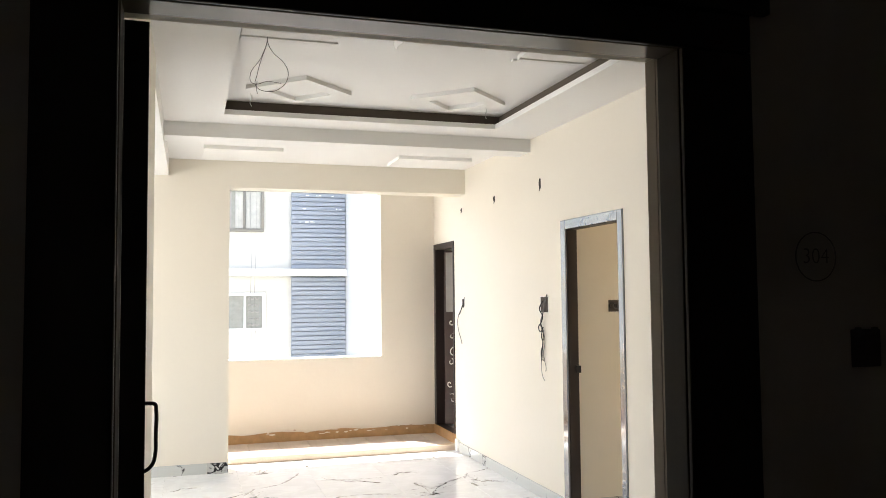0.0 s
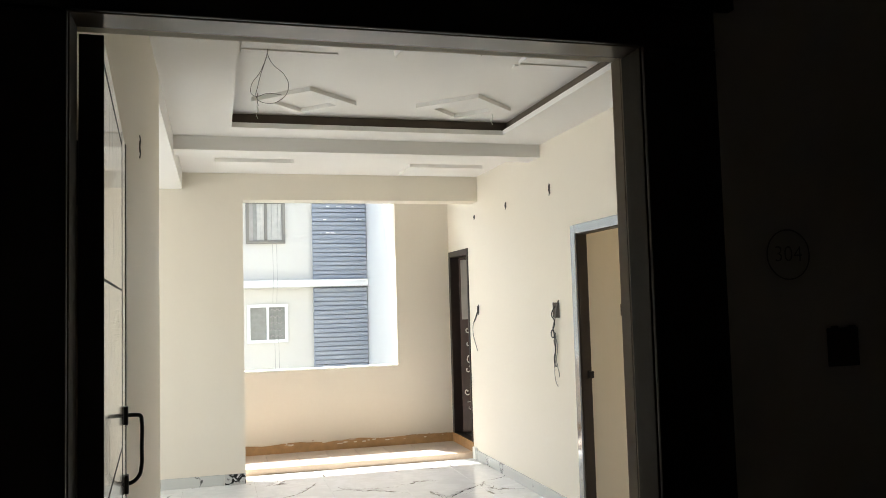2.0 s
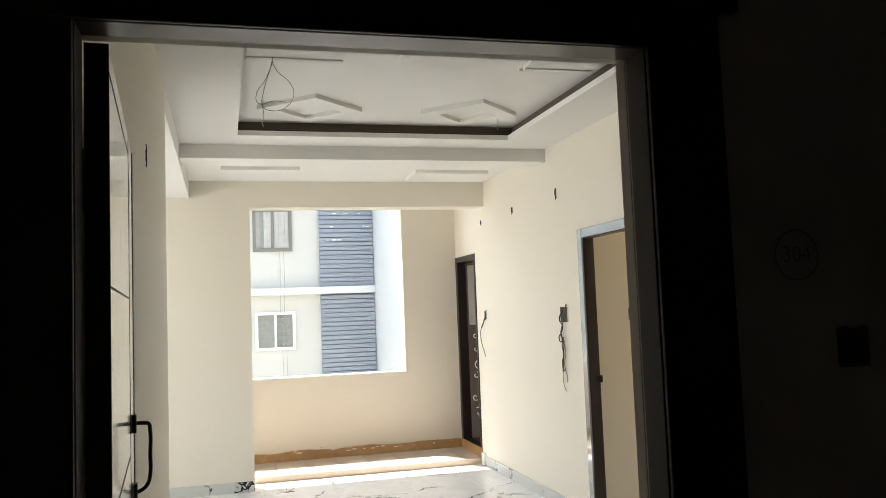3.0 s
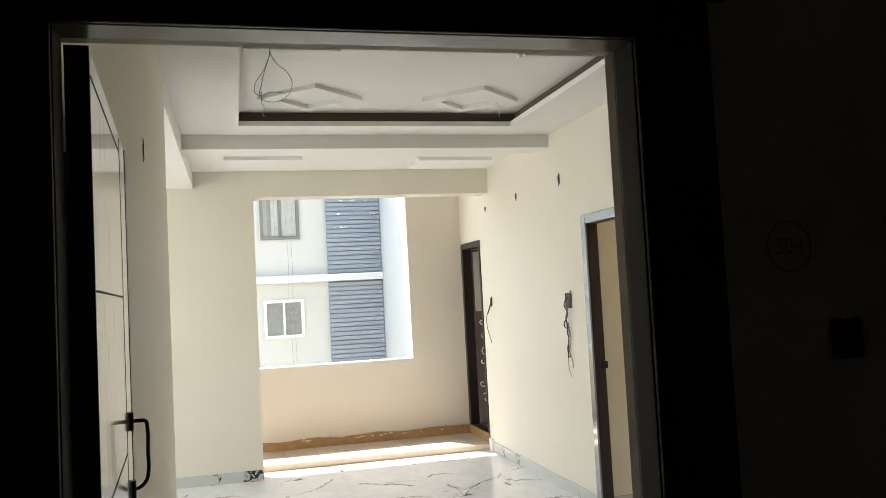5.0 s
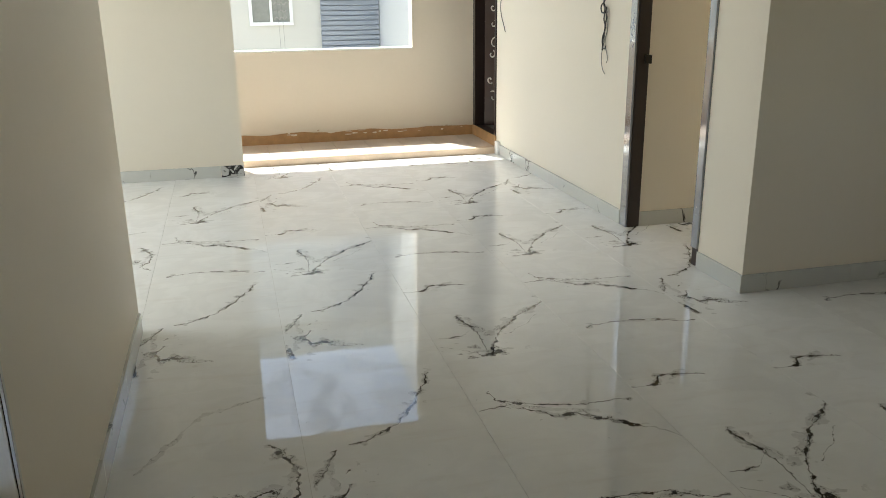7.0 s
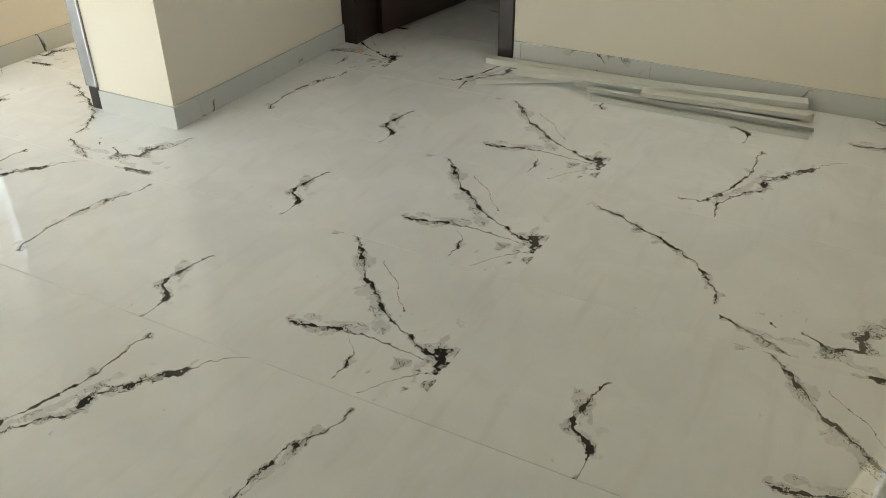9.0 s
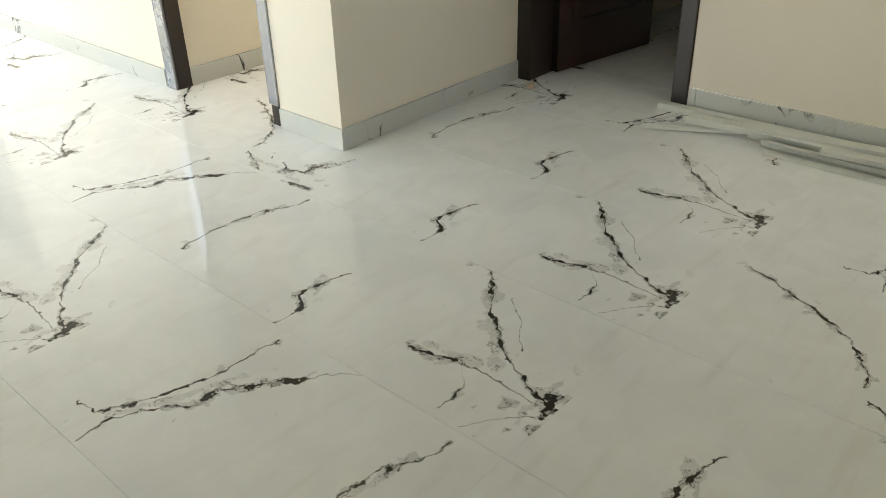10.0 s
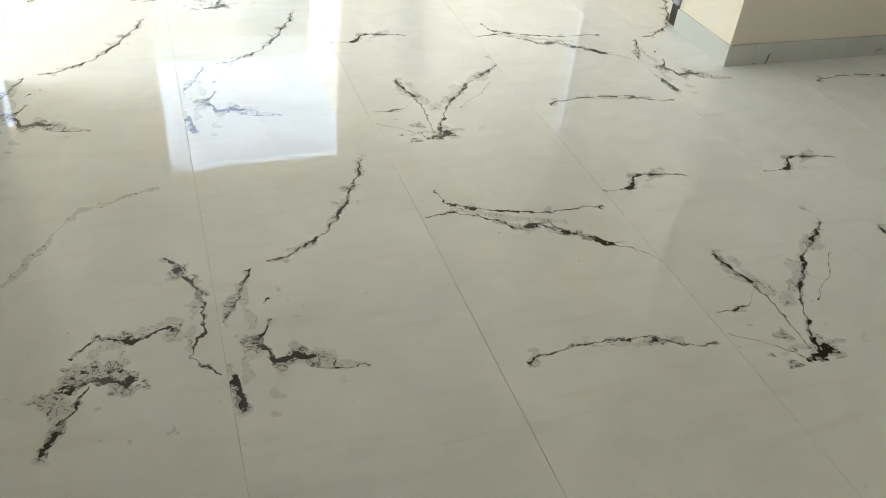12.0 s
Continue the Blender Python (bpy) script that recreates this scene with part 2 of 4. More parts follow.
# Unseen overhang past y 7.9, sized to the sun patch; its west part blocks sun.
structure("roof_slab", [(-3.6, 6.0, YE + 0.02, 7.90, 3.0, 3.15), (-3.6, 4.0, 7.90, 9.50, 3.5, 3.62), (-3.6, 4.0, 7.78, 7.90, 3.15, 3.5)], CEIL, "concrete slab above the flat with an unseen sun-blocking overhang")
structure("ground", [(-200, 200, 9.0, 600, -9.2, -9.0)], GROUND, "bare ground between the buildings")

# Outer walls out of view, added to bounce sun onto the building across.
structure("facade_own", [(-14, -3.6, 7.7, 8.88, -9, 7.6), (4.0, 14, 7.7, 8.88, -9, 7.6), (-3.6, 4.0, 8.0, 8.88, -9, -0.13), (-3.6, 4.0, 8.9, 9.5, 3.63, 7.6)],
          EXT_CREAM, "unseen cream outer face of own building, added to bounce sun")

# ceiling: lowered border round a tray, a cross beam, the strip before the balcony
TX0, TX1, TY0, TY1 = 0.18, 2.12, 2.37, 5.75
structure("ceiling", [
    (-3.4, XL - 0.24, 3.0, YC, HC, HC + 0.04),
    (XL, TX0, YI, 6.06, HC, HC + 0.035), (TX1, XR, YI, 6.06, HC, HC + 0.035), (XR, 5.6, YI, YP, HC, HC + 0.035),
    (TX0, TX1, YI, TY0, HC, HC + 0.035), (TX0, TX1, TY1, 6.06, HC, HC + 0.035),
    (XL, XR, 6.06, 6.30, 2.66, 2.79), (XL, XR, 6.30, YC, HC, HC + 0.035),
    (TX0 - 0.12, TX1 + 0.12, TY0 - 0.12, TY1 + 0.12, 2.865, 2.90),
    (0.07, 0.70, 6.92, 7.36, HC - 0.03, HC), (1.71, 2.38, 7.02, 7.46, HC - 0.03, HC),
    (XR + 0.075, 4.9, 4.64, 5.455, HC, HC + 0.035)],
    CEIL, "white gypsum false ceiling with a recessed tray")

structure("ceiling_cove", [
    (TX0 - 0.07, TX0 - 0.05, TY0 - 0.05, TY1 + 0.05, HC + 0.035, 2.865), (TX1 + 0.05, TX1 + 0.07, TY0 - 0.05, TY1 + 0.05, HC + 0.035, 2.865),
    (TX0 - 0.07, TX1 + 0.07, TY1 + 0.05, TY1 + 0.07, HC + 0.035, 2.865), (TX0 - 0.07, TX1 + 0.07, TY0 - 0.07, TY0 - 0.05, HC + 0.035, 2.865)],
    COVE, "dark brown board inside the ceiling cove")
structure("floor_base", [(-3.5, 5.7, YE, 8.0, -0.12, -0.009), (-0.6, XR + 0.9, 8.0, 8.88, -0.12, 0.03)], GRID_BASE, "cement bed under the floor tiles")
structure("threshold", [(DX0 - 0.06, DX1 + 0.06, YE, 1.483, -0.009, 0.0)], SKIRT, "pale stone threshold of the entrance")


# ---- balcony ----
def rough_strip(name, x0, y0, x1, y1, z0, z1, wave, mat, label, thick=0.014, side=(0, -1)):
    """A skirting strip whose top edge was left uneven by the mason."""
    bm = bmesh.new()
    n = 40
    length = math.hypot(x1 - x0, y1 - y0)
    rows = []
    for i in range(n + 1):
        f = i / n
        x, y = x0 + (x1 - x0) * f, y0 + (y1 - y0) * f
        top = z1 + wave * (noise.noise((f * length * 3.1, z1 * 7, 2.0)) + 0.5 * noise.noise((f * length * 11.0, 1.0, z1)))
        ax, ay = x + side[0] * thick, y + side[1] * thick
        rows.append([bm.verts.new(p) for p in ((ax, ay, z0), (ax, ay, top), (x, y, top), (x, y, z0))])
    for a, b in zip(rows, rows[1:]):
        for k in range(3):
            bm.faces.new((a[k], a[k + 1], b[k + 1], b[k]))
    bm.faces.new(rows[0])
    bm.faces.new(reversed(rows[-1]))
    bmesh.ops.recalc_face_normals(bm, faces=bm.faces)
    return tagged(finish(name, bm, mat), label, kind="structure")


rough_strip("balcony_baseboard", -0.6, YF, XR, YF, 0.055, 0.148, 0.016, BROWN_TILE, "brown tile skirting with an uneven plaster edge")
rough_strip("balcony_baseboard_side", XR, 8.02, XR, YF - 0.014, 0.055, 0.150, 0.008, BROWN_TILE, "brown tile skirting under the bathroom door", side=(-1, 0))
structure("balcony_kerb", [(0.31, XR, 7.985, 8.06, -0.005, 0.058), (-0.6, 0.31, 7.985, 8.06, -0.005, 0.058)], KERB, "tan stone kerb of the balcony step", bevel=0.004)
structure("plaster_return", [(XR - 0.03, XR - 0.001, 7.90, 7.984, 0.0, 0.115)], CEIL, "white plaster stub at the end of the skirting", bevel=0.006)


rng = random.Random(11)
for k in range(26):
    fx, fz = rng.uniform(0.35, 2.45), rng.uniform(0.115, 0.165)
    w, h = rng.uniform(0.012, 0.05), rng.uniform(0.004, 0.012)
    bm = bmesh.new()
    rim = [bm.verts.new((fx + w * math.cos(a) * rng.uniform(0.6, 1.0), YF - 0.0165, fz + h * math.sin(a) * rng.uniform(0.5, 1.0))) for a in np.linspace(0, 5.4, 7)]
    ext = bmesh.ops.extrude_face_region(bm, geom=[bm.faces.new(rim)])
    bmesh.ops.translate(bm, vec=(0, 0.005, 0), verts=[v for v in ext["geom"] if isinstance(v, bmesh.types.BMVert)])
    bmesh.ops.recalc_face_normals(bm, faces=bm.faces)
    part("plaster_flake", bm, PARAPET if k % 3 else KERB, bpy.data.objects["wall_balcony"])

# ---- skirting ----
def skirting(name, x0, y0, x1, y1, side, label, h=0.09, thick=0.012, step=0.6):
    """Marble skirting along a wall, cut into tiles."""
    root = tagged(new(name), label, kind="structure")
    length = math.hypot(x1 - x0, y1 - y0)
    n = max(1, math.ceil(length / step - 0.05))
    for i in range(n):
        f0, f1 = i * step / length, min(1, (i + 1) * step / length - 0.0015 / length)
        xa, xb, ya, yb = x0 + (x1 - x0) * f0, x0 + (x1 - x0) * f1, y0 + (y1 - y0) * f0, y0 + (y1 - y0) * f1
        bx, by = sorted((xa, xb + side[0] * thick)), sorted((ya, yb + side[1] * thick))
        part("skirting_tile", box_bm(bmesh.new(), bx[0], bx[1], by[0], by[1], 0.0, h, 0.0015), SKIRT_V, root)
    return root


def veined(name, color, dark, rough, scale, amount, spec=0.5):
    """Polished stone with sparse dark veins."""
    m = material(name, color, rough, vary=0.04, scale=5, spec=spec)
    nt = m.node_tree
    b = nt.nodes["Principled BSDF"]
    old = b.inputs["Base Color"].links[0].from_socket
    geo = nt.nodes.new("ShaderNodeNewGeometry")
    n1 = nt.nodes.new("ShaderNodeTexNoise")
    n1.inputs["Scale"].default_value, n1.inputs["Detail"].default_value, n1.inputs["Distortion"].default_value = scale, 6, 0.6
    nt.links.new(geo.outputs["Position"], n1.inputs["Vector"])
    d = nt.nodes.new("ShaderNodeMath")
    d.operation, d.inputs[1].default_value = "SUBTRACT", 0.5
    nt.links.new(n1.outputs["Fac"], d.inputs[0])
    a = nt.nodes.new("ShaderNodeMath")
    a.operation = "ABSOLUTE"
    nt.links.new(d.outputs[0], a.inputs[0])
    line = nt.nodes.new("ShaderNodeMapRange")
    line.inputs["From Min"].default_value, line.inputs["From Max"].default_value = 0.004, 0.02
    line.inputs["To Min"].default_value, line.inputs["To Max"].default_value = 1.0, 0.0
    nt.links.new(a.outputs[0], line.inputs["Value"])
    n2 = nt.nodes.new("ShaderNodeTexNoise")
    n2.inputs["Scale"].default_value = scale * 0.7
    nt.links.new(geo.outputs["Position"], n2.inputs["Vector"])
    gate = nt.nodes.new("ShaderNodeMapRange")
    gate.inputs["From Min"].default_value, gate.inputs["From Max"].default_value = amount, amount + 0.08
    nt.links.new(n2.outputs["Fac"], gate.inputs["Value"])
    f = nt.nodes.new("ShaderNodeMath")
    f.operation = "MULTIPLY"
    nt.links.new(line.outputs[0], f.inputs[0])
    nt.links.new(gate.outputs[0], f.inputs[1])
    mix = nt.nodes.new("ShaderNodeMix")
    mix.data_type = "RGBA"
    nt.links.new(f.outputs[0], mix.inputs["Factor"])
    nt.links.new(old, mix.inputs["A"])
    mix.inputs["B"].default_value = (*dark, 1)
    nt.links.new(mix.outputs["Result"], b.inputs["Base Color"])
    return m


SKIRT_V = veined("veined_marble_skirting", (0.60, 0.61, 0.58), (0.06, 0.06, 0.06), 0.12, 5.0, 0.55)
SPECKLE = veined("speckled_marble_offcut", (0.55, 0.55, 0.53), (0.02, 0.02, 0.02), 0.15, 16.0, 0.30)
for nd in SPECKLE.node_tree.nodes:
    if nd.bl_idname == "ShaderNodeMapRange" and nd.inputs["To Min"].default_value == 1.0:
        nd.inputs["From Min"].default_value, nd.inputs["From Max"].default_value = 0.05, 0.08
skirting("baseboard_right", XR, 5.53, XR, 7.90, (-1, 0), "grey marble skirting along the cream wall")
skirting("baseboard_pillar", XR, 4.238, XR, 4.635, (-1, 0), "grey marble skirting on the pillar")
skirting("baseboard_pillar_side", XR, YP, 3.70, YP, (0, -1), "grey marble skirting on the pillar's side")
skirting("baseboard_bay", XB, 1.57, XB, 3.405, (-1, 0), "grey marble skirting in the side bay")
skirting("baseboard_left", XL, YI, XL, 4.55, (1, 0), "grey marble skirting along the cream wall")
skirting("baseboard_column", -3.4, YC, 0.13, YC, (0, -1), "grey marble skirting beside the balcony step")
structure("baseboard_column_end", [(0.133, 0.31, YC - 0.012, YC, 0.0, 0.09)], SPECKLE, "speckled black and white skirting offcut", bevel=0.0015)
skirting("baseboard_passage", XR + 0.08, 5.455, 4.9, 5.455, (0, -1), "grey marble skirting in the passage")


# ---- doors ----
def door_frame(name, boxes, mat, label, bevel=0.004):
    root = tagged(new(name), label, kind="structure")
    for nm, b in boxes:
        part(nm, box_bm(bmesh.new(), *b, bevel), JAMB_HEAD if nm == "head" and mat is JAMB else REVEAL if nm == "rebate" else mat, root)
    return root


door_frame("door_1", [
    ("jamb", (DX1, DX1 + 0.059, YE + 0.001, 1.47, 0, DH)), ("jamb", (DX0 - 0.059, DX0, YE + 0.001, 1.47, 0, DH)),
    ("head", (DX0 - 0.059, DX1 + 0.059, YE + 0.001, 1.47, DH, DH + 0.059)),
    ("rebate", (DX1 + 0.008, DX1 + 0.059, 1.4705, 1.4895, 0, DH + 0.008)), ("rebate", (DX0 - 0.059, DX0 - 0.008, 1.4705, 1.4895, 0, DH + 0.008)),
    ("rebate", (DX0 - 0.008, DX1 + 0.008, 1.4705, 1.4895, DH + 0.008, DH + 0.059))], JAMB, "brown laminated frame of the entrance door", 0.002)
door_frame("door_1_surround", [
    ("upright", (DX1 + 0.002, DX1 + 0.15, YE - 0.010, YE + 0.0005, 0, DH)), ("upright", (DX0 - 0.12, DX0 - 0.002, YE - 0.010, YE + 0.0005, 0, DH)),
    ("lintel_board", (DX0 - 0.12, DX1 + 0.15, YE - 0.010, YE + 0.0005, DH + 0.001, DH + 0.15)),
    ("cornice", (DX0 - 0.15, DX1 + 0.18, YE - 0.03, YE - 0.0105, DH + 0.07, DH + 0.20))], FRAME_OUT, "black-brown wooden surround of the entrance", 0.003)
part("lining", box_bm(bmesh.new(), DX1 + 0.0075, DX1 + 0.0099, 1.4898, 1.524, 0, DH + 0.008), REVEAL, bpy.data.objects["door_1"], "paler brown lining")
leaf = thing("entrance_door", "open glossy brown laminate entrance door with grooves", "door", (-0.123, 1.50, 0.0))
leaf.rotation_euler = (0, 0, radians(3.6))
LW, LT, LH = 0.945, 0.036, 1.975
part("panel", box_bm(bmesh.new(), -LT / 2, LT / 2, 0, LW, 0.006, LH, 0.002), LEAF, leaf)
part("hinge_edge", box_bm(bmesh.new(), -LT / 2 - 0.001, LT / 2 + 0.0008, -0.003, 0.004, 0.006, LH, 0.001), FRAME_OUT, leaf, "black edge band")
part("edge_band", box_bm(bmesh.new(), LT / 2, LT / 2 + 0.0015, 0.908, 0.931, 0.006, LH), LIPPING, leaf, "black polished edge band")
part("lipping", box_bm(bmesh.new(), LT / 2, LT / 2 + 0.002, 0.9315, LW, 0.006, LH), GYPSUM, leaf, "pale protective strip")
part("groove", box_bm(bmesh.new(), LT / 2, LT / 2 + 0.0008, 0.700, 0.7035, 0.02, LH - 0.01), GROOVE, leaf, "thin dark groove")
for gz in (0.12, 0.48, 0.85, 1.21, 1.58, 1.93):
    part("groove", box_bm(bmesh.new(), LT / 2, LT / 2 + 0.0008, 0.012, 0.700, gz - 0.002, gz + 0.002), GROOVE, leaf, "thin dark groove")
handle = tube("pull_handle", [(LT / 2, 0.80, 1.272), (LT / 2 + 0.026, 0.801, 1.272), (LT / 2 + 0.038, 0.803, 1.269), (LT / 2 + 0.041, 0.805, 1.256), (LT / 2 + 0.041, 0.813, 1.19), (LT / 2 + 0.040, 0.82, 1.14), (LT / 2 + 0.033, 0.827, 1.116), (LT / 2 + 0.016, 0.832, 1.101), (LT / 2, 0.832, 1.098)], 0.005, BLACK, leaf, "black metal pull handle")
for hy, hz in ((0.80, 1.272), (0.832, 1.098)):
    part("rosette", box_bm(bmesh.new(), LT / 2, LT / 2 + 0.010, hy - 0.014, hy + 0.014, hz - 0.023, hz + 0.023, 0.003), BLACK, handle)
esc = bmesh.new()
bmesh.ops.create_cone(esc, cap_ends=True, segments=24, radius1=0.013, radius2=0.011, depth=0.008, matrix=Matrix.Translation((LT / 2 + 0.004, 0.855, 0.965)) @ Matrix.Rotation(radians(90), 4, "Y") @ Matrix.Diagonal((1.8, 1, 1, 1)))
part("lock_escutcheon", esc, BLACK, leaf, "black oval lock escutcheon")
for hz in (0.25, 1.0, 1.75):
    part("hinge", box_bm(bmesh.new(), -LT / 2 - 0.008, -LT / 2, -0.012, 0.02, hz - 0.05, hz + 0.05, 0.002), BLACK, leaf)
strike = thing("strike_plate", "steel strike plate screwed to the dark jamb", "lock strike", (DX1, 1.44, 0))
part("plate", box_bm(bmesh.new(), -0.003, 0.0, -0.014, 0.014, 0.96, 1.10, 0.001), BLACK, strike)
for sz in (0.985, 1.075):
    part("screw", box_bm(bmesh.new(), -0.008, -0.003, -0.005, 0.005, sz - 0.005, sz + 0.005, 0.002), BLACK, strike)

# passage door frame in the right wall
d2 = door_frame("door_2", [
    ("jamb", (XR + 0.0025, XR + 0.08, 5.44, 5.519, 0.0, 2.06)), ("jamb", (XR + 0.0025, XR + 0.08, 4.641, 4.705, 0.0, 2.06)),
    ("head", (XR + 0.0025, XR + 0.08, 4.705, 5.44, 1.995, 2.06))], FRAME, "dark brown glossy door frame without its leaf")
for b in ((XR - 0.012, XR + 0.002, 5.445, 5.52, 0.0, 2.065), (XR - 0.012, XR + 0.002, 4.64, 4.70, 0.1, 2.065), (XR - 0.012, XR + 0.002, 4.70, 5.445, 2.0, 2.065)):
    part("architrave", box_bm(bmesh.new(), *b, 0.004), POLISH, d2, "glossy architrave, tinted blue for its sky reflection")
latch = part("latch", box_bm(bmesh.new(), XR + 0.05, XR + 0.09, 5.425, 5.44, 0.98, 1.03, 0.003), BLACK, d2)
# bay door frame and its open leaf
door_frame("door_3", [
    ("jamb", (3.685, 3.95, 4.17, 4.2495, 0.0, 2.065)), ("jamb", (XB - 0.012, 3.955, 3.411, 3.485, 0.0, 2.065)),
    ("head", (XB - 0.012, 3.955, 3.485, 4.17, 1.99, 2.065))], FRAME, "dark brown polished frame of the bay door")
bay_leaf = thing("bedroom_door", "dark veneered flush door standing ajar into the room", "door", (3.87, 4.165, 0))
bay_leaf.rotation_euler = (0, 0, radians(-9))
part("panel", box_bm(bmesh.new(), 0, 0.72, -0.036, 0, 0.008, 1.98, 0.002), LEAF_DARK, bay_leaf)
part("edge_strip", box_bm(bmesh.new(), -0.004, 0.0, -0.037, 0.001, 0.008, 1.98), FRAME_OUT, bay_leaf)
for b in ((0.09, 0.63, 0.225, 0.25), (0.09, 0.63, 0.93, 0.955), (0.09, 0.63, 1.83, 1.855), (0.09, 0.115, 0.2505, 0.9295), (0.605, 0.63, 0.2505, 0.9295), (0.09, 0.115, 0.9555, 1.8295), (0.605, 0.63, 0.9555, 1.8295)):
    part("moulding", box_bm(bmesh.new(), b[0], b[1], -0.044, -0.0362, b[2], b[3], 0.003), LEAF_DARK, bay_leaf, "raised dark panel moulding")
# bathroom door beside the balcony
door_frame("door_4", [
    ("jamb", (XR - 0.010, XR + 0.09, 8.665, 8.735, 0.15, 2.09)), ("jamb", (XR - 0.010, XR + 0.09, 8.031, 8.065, 0.15, 2.09)),
    ("head", (XR - 0.010, XR + 0.09, 8.065, 8.665, 2.03, 2.09)), ("sill", (XR - 0.004, XR + 0.09, 8.031, 8.735, 0.13, 0.152))], FRAME, "dark brown frame of the bathroom door")
structure("wall_bathroom", [(XR + 0.95, XR + 1.05, 7.6, 8.9, 0, 3.0), (XR + 0.075, XR + 0.95, 7.5, 7.6, 0, 3.0), (XR + 0.075, XR + 0.95, 8.78, 8.88, 0, 3.0)], CORRIDOR, "dim bathroom walls")
structure("bathroom_floor", [(XR + 0.075, XR + 0.95, 7.6, 8.78, 0.05, 0.14)], SKIRT, "grey bathroom floor")
bath = thing("bathroom_door", "dark bathroom door with a pale floral print", "door", (XR + 0.085, 8.64, 0))
bath.rotation_euler = (0, 0, radians(62))
part("panel", box_bm(bmesh.new(), -0.030, 0, -0.62, 0, 0.16, 2.02, 0.002), LEAF_DARK, bath)
part("upper_film", box_bm(bmesh.new(), -0.0325, -0.030, -0.60, -0.02, 1.36, 2.0), GREYDOOR, bath, "grey film on the upper half")
rng = random.Random(5)
for col in (-0.50, -0.40, -0.29, -0.18, -0.08):
    for k in range(6):
        pz, px = 0.47 + 0.155 * k + rng.uniform(-0.05, 0.05), col + rng.uniform(-0.03, 0.03)
        turn, big, way = rng.uniform(0, 6.3), rng.uniform(0.6, 1.15), rng.choice((-1, 1))
        curl = [(-0.0335, px + big * 0.045 * math.cos(way * a + turn) * (1 - a / 7), pz + big * 0.055 * math.sin(way * a + turn) * (1 - a / 7)) for a in np.linspace(0, 5.5, 9)]
        tube("floral_curl", curl, 0.006, PRINT, bath, "pale printed curl")



# ---- ceiling details ----
def prism_bm(bm, outline, z0, z1):
    low = [bm.verts.new((x, y, z0)) for x, y in outline]
    high = [bm.verts.new((x, y, z1)) for x, y in outline]
    bm.faces.new(low)
    bm.faces.new(reversed(high))
    for i in range(len(outline)):
        j = (i + 1) % len(outline)
        bm.faces.new((low[i], high[i], high[j], low[j]))
    bmesh.ops.recalc_face_normals(bm, faces=bm.faces)
    return bm


ZT = 2.865
for cx in (0.63, 1.70):
    d = thing("ceiling_diamond", "white gypsum diamond relief on the tray ceiling", "ceiling relief", (cx, 5.34, ZT), "ceiling diamonds")
    o, n = (0.335, 0.32), (0.205, 0.215)
    corners = [(0, -1), (1, 0), (0, 1), (-1, 0)]
    for i in range(4):
        a, b = corners[i], corners[(i + 1) % 4]
        quad = [(a[0] * o[0], a[1] * o[1]), (b[0] * o[0], b[1] * o[1]), (b[0] * n[0], b[1] * n[1] + 0.02), (a[0] * n[0], a[1] * n[1] + 0.02)]
        part("strip", prism_bm(bmesh.new(), quad, -0.026, 0.0), CEIL, d)
for x0, x1 in ((0.20, 0.69), (1.70, 2.10)):
    d = thing("ceiling_step", "white stepped gypsum panel on the tray ceiling", "ceiling relief", (0, 0, ZT), "ceiling panels")
    part("slab", box_bm(bmesh.new(), x0, x1, 3.42, 4.27, -0.022, 0.0, 0.001), CEIL, d)
    part("rib", box_bm(bmesh.new(), x0, x1, 4.36, 4.40, -0.012, 0.0, 0.001), CEIL, d)
    part("slab", box_bm(bmesh.new(), x0, x1, 4.27, 4.30, -0.030, 0.0, 0.001), CEIL, d)
disc = thing("ceiling_medallion", "round white gypsum medallion on the tray ceiling", "ceiling relief", (1.22, 4.22, ZT))
bm = bmesh.new()
bmesh.ops.create_cone(bm, cap_ends=True, segments=64, radius1=0.225, radius2=0.24, depth=0.03, matrix=Matrix.Translation((0, 0, -0.015)))
part("disc", bm, CEIL, disc)
loop = thing("hanging_cable_loop", "thin grey cable loop hanging from the ceiling", "cable", (0.33, 4.27, ZT))
tube("cable", [(0, 0, 0), (0.0, 0, -0.04), (-0.03, 0, -0.13), (-0.085, 0, -0.235), (-0.07, 0, -0.265), (0.0, 0, -0.25), (0.07, 0, -0.255)], 0.0015, WIRE_GREY, loop)
tube("cable", [(0, 0.004, 0), (0.003, 0.004, -0.05), (0.03, 0.004, -0.10), (0.085, 0.004, -0.15), (0.105, 0.004, -0.21), (0.07, 0.004, -0.275), (0.0, 0.004, -0.30), (-0.055, 0.004, -0.275), (-0.05, 0.004, -0.22), (0.0, 0.004, -0.05)], 0.0015, WIRE_GREY, loop)
tube("cable_tail", [(-0.05, 0, -0.25), (-0.052, 0, -0.29), (-0.048, 0, -0.315)], 0.0015, WIRE_GREY, loop)
for cx, cy in ((0.34, 5.56), (1.96, 5.52)):
    c = thing("ceiling_cable", "short grey cable end hanging from the ceiling", "cable", (cx, cy, ZT), "cable ends")
    tube("cable", [(0, 0, 0), (0.008, 0, -0.03), (-0.004, 0, -0.06), (0.006, 0, -0.085)], 0.003, GYPSUM, c)


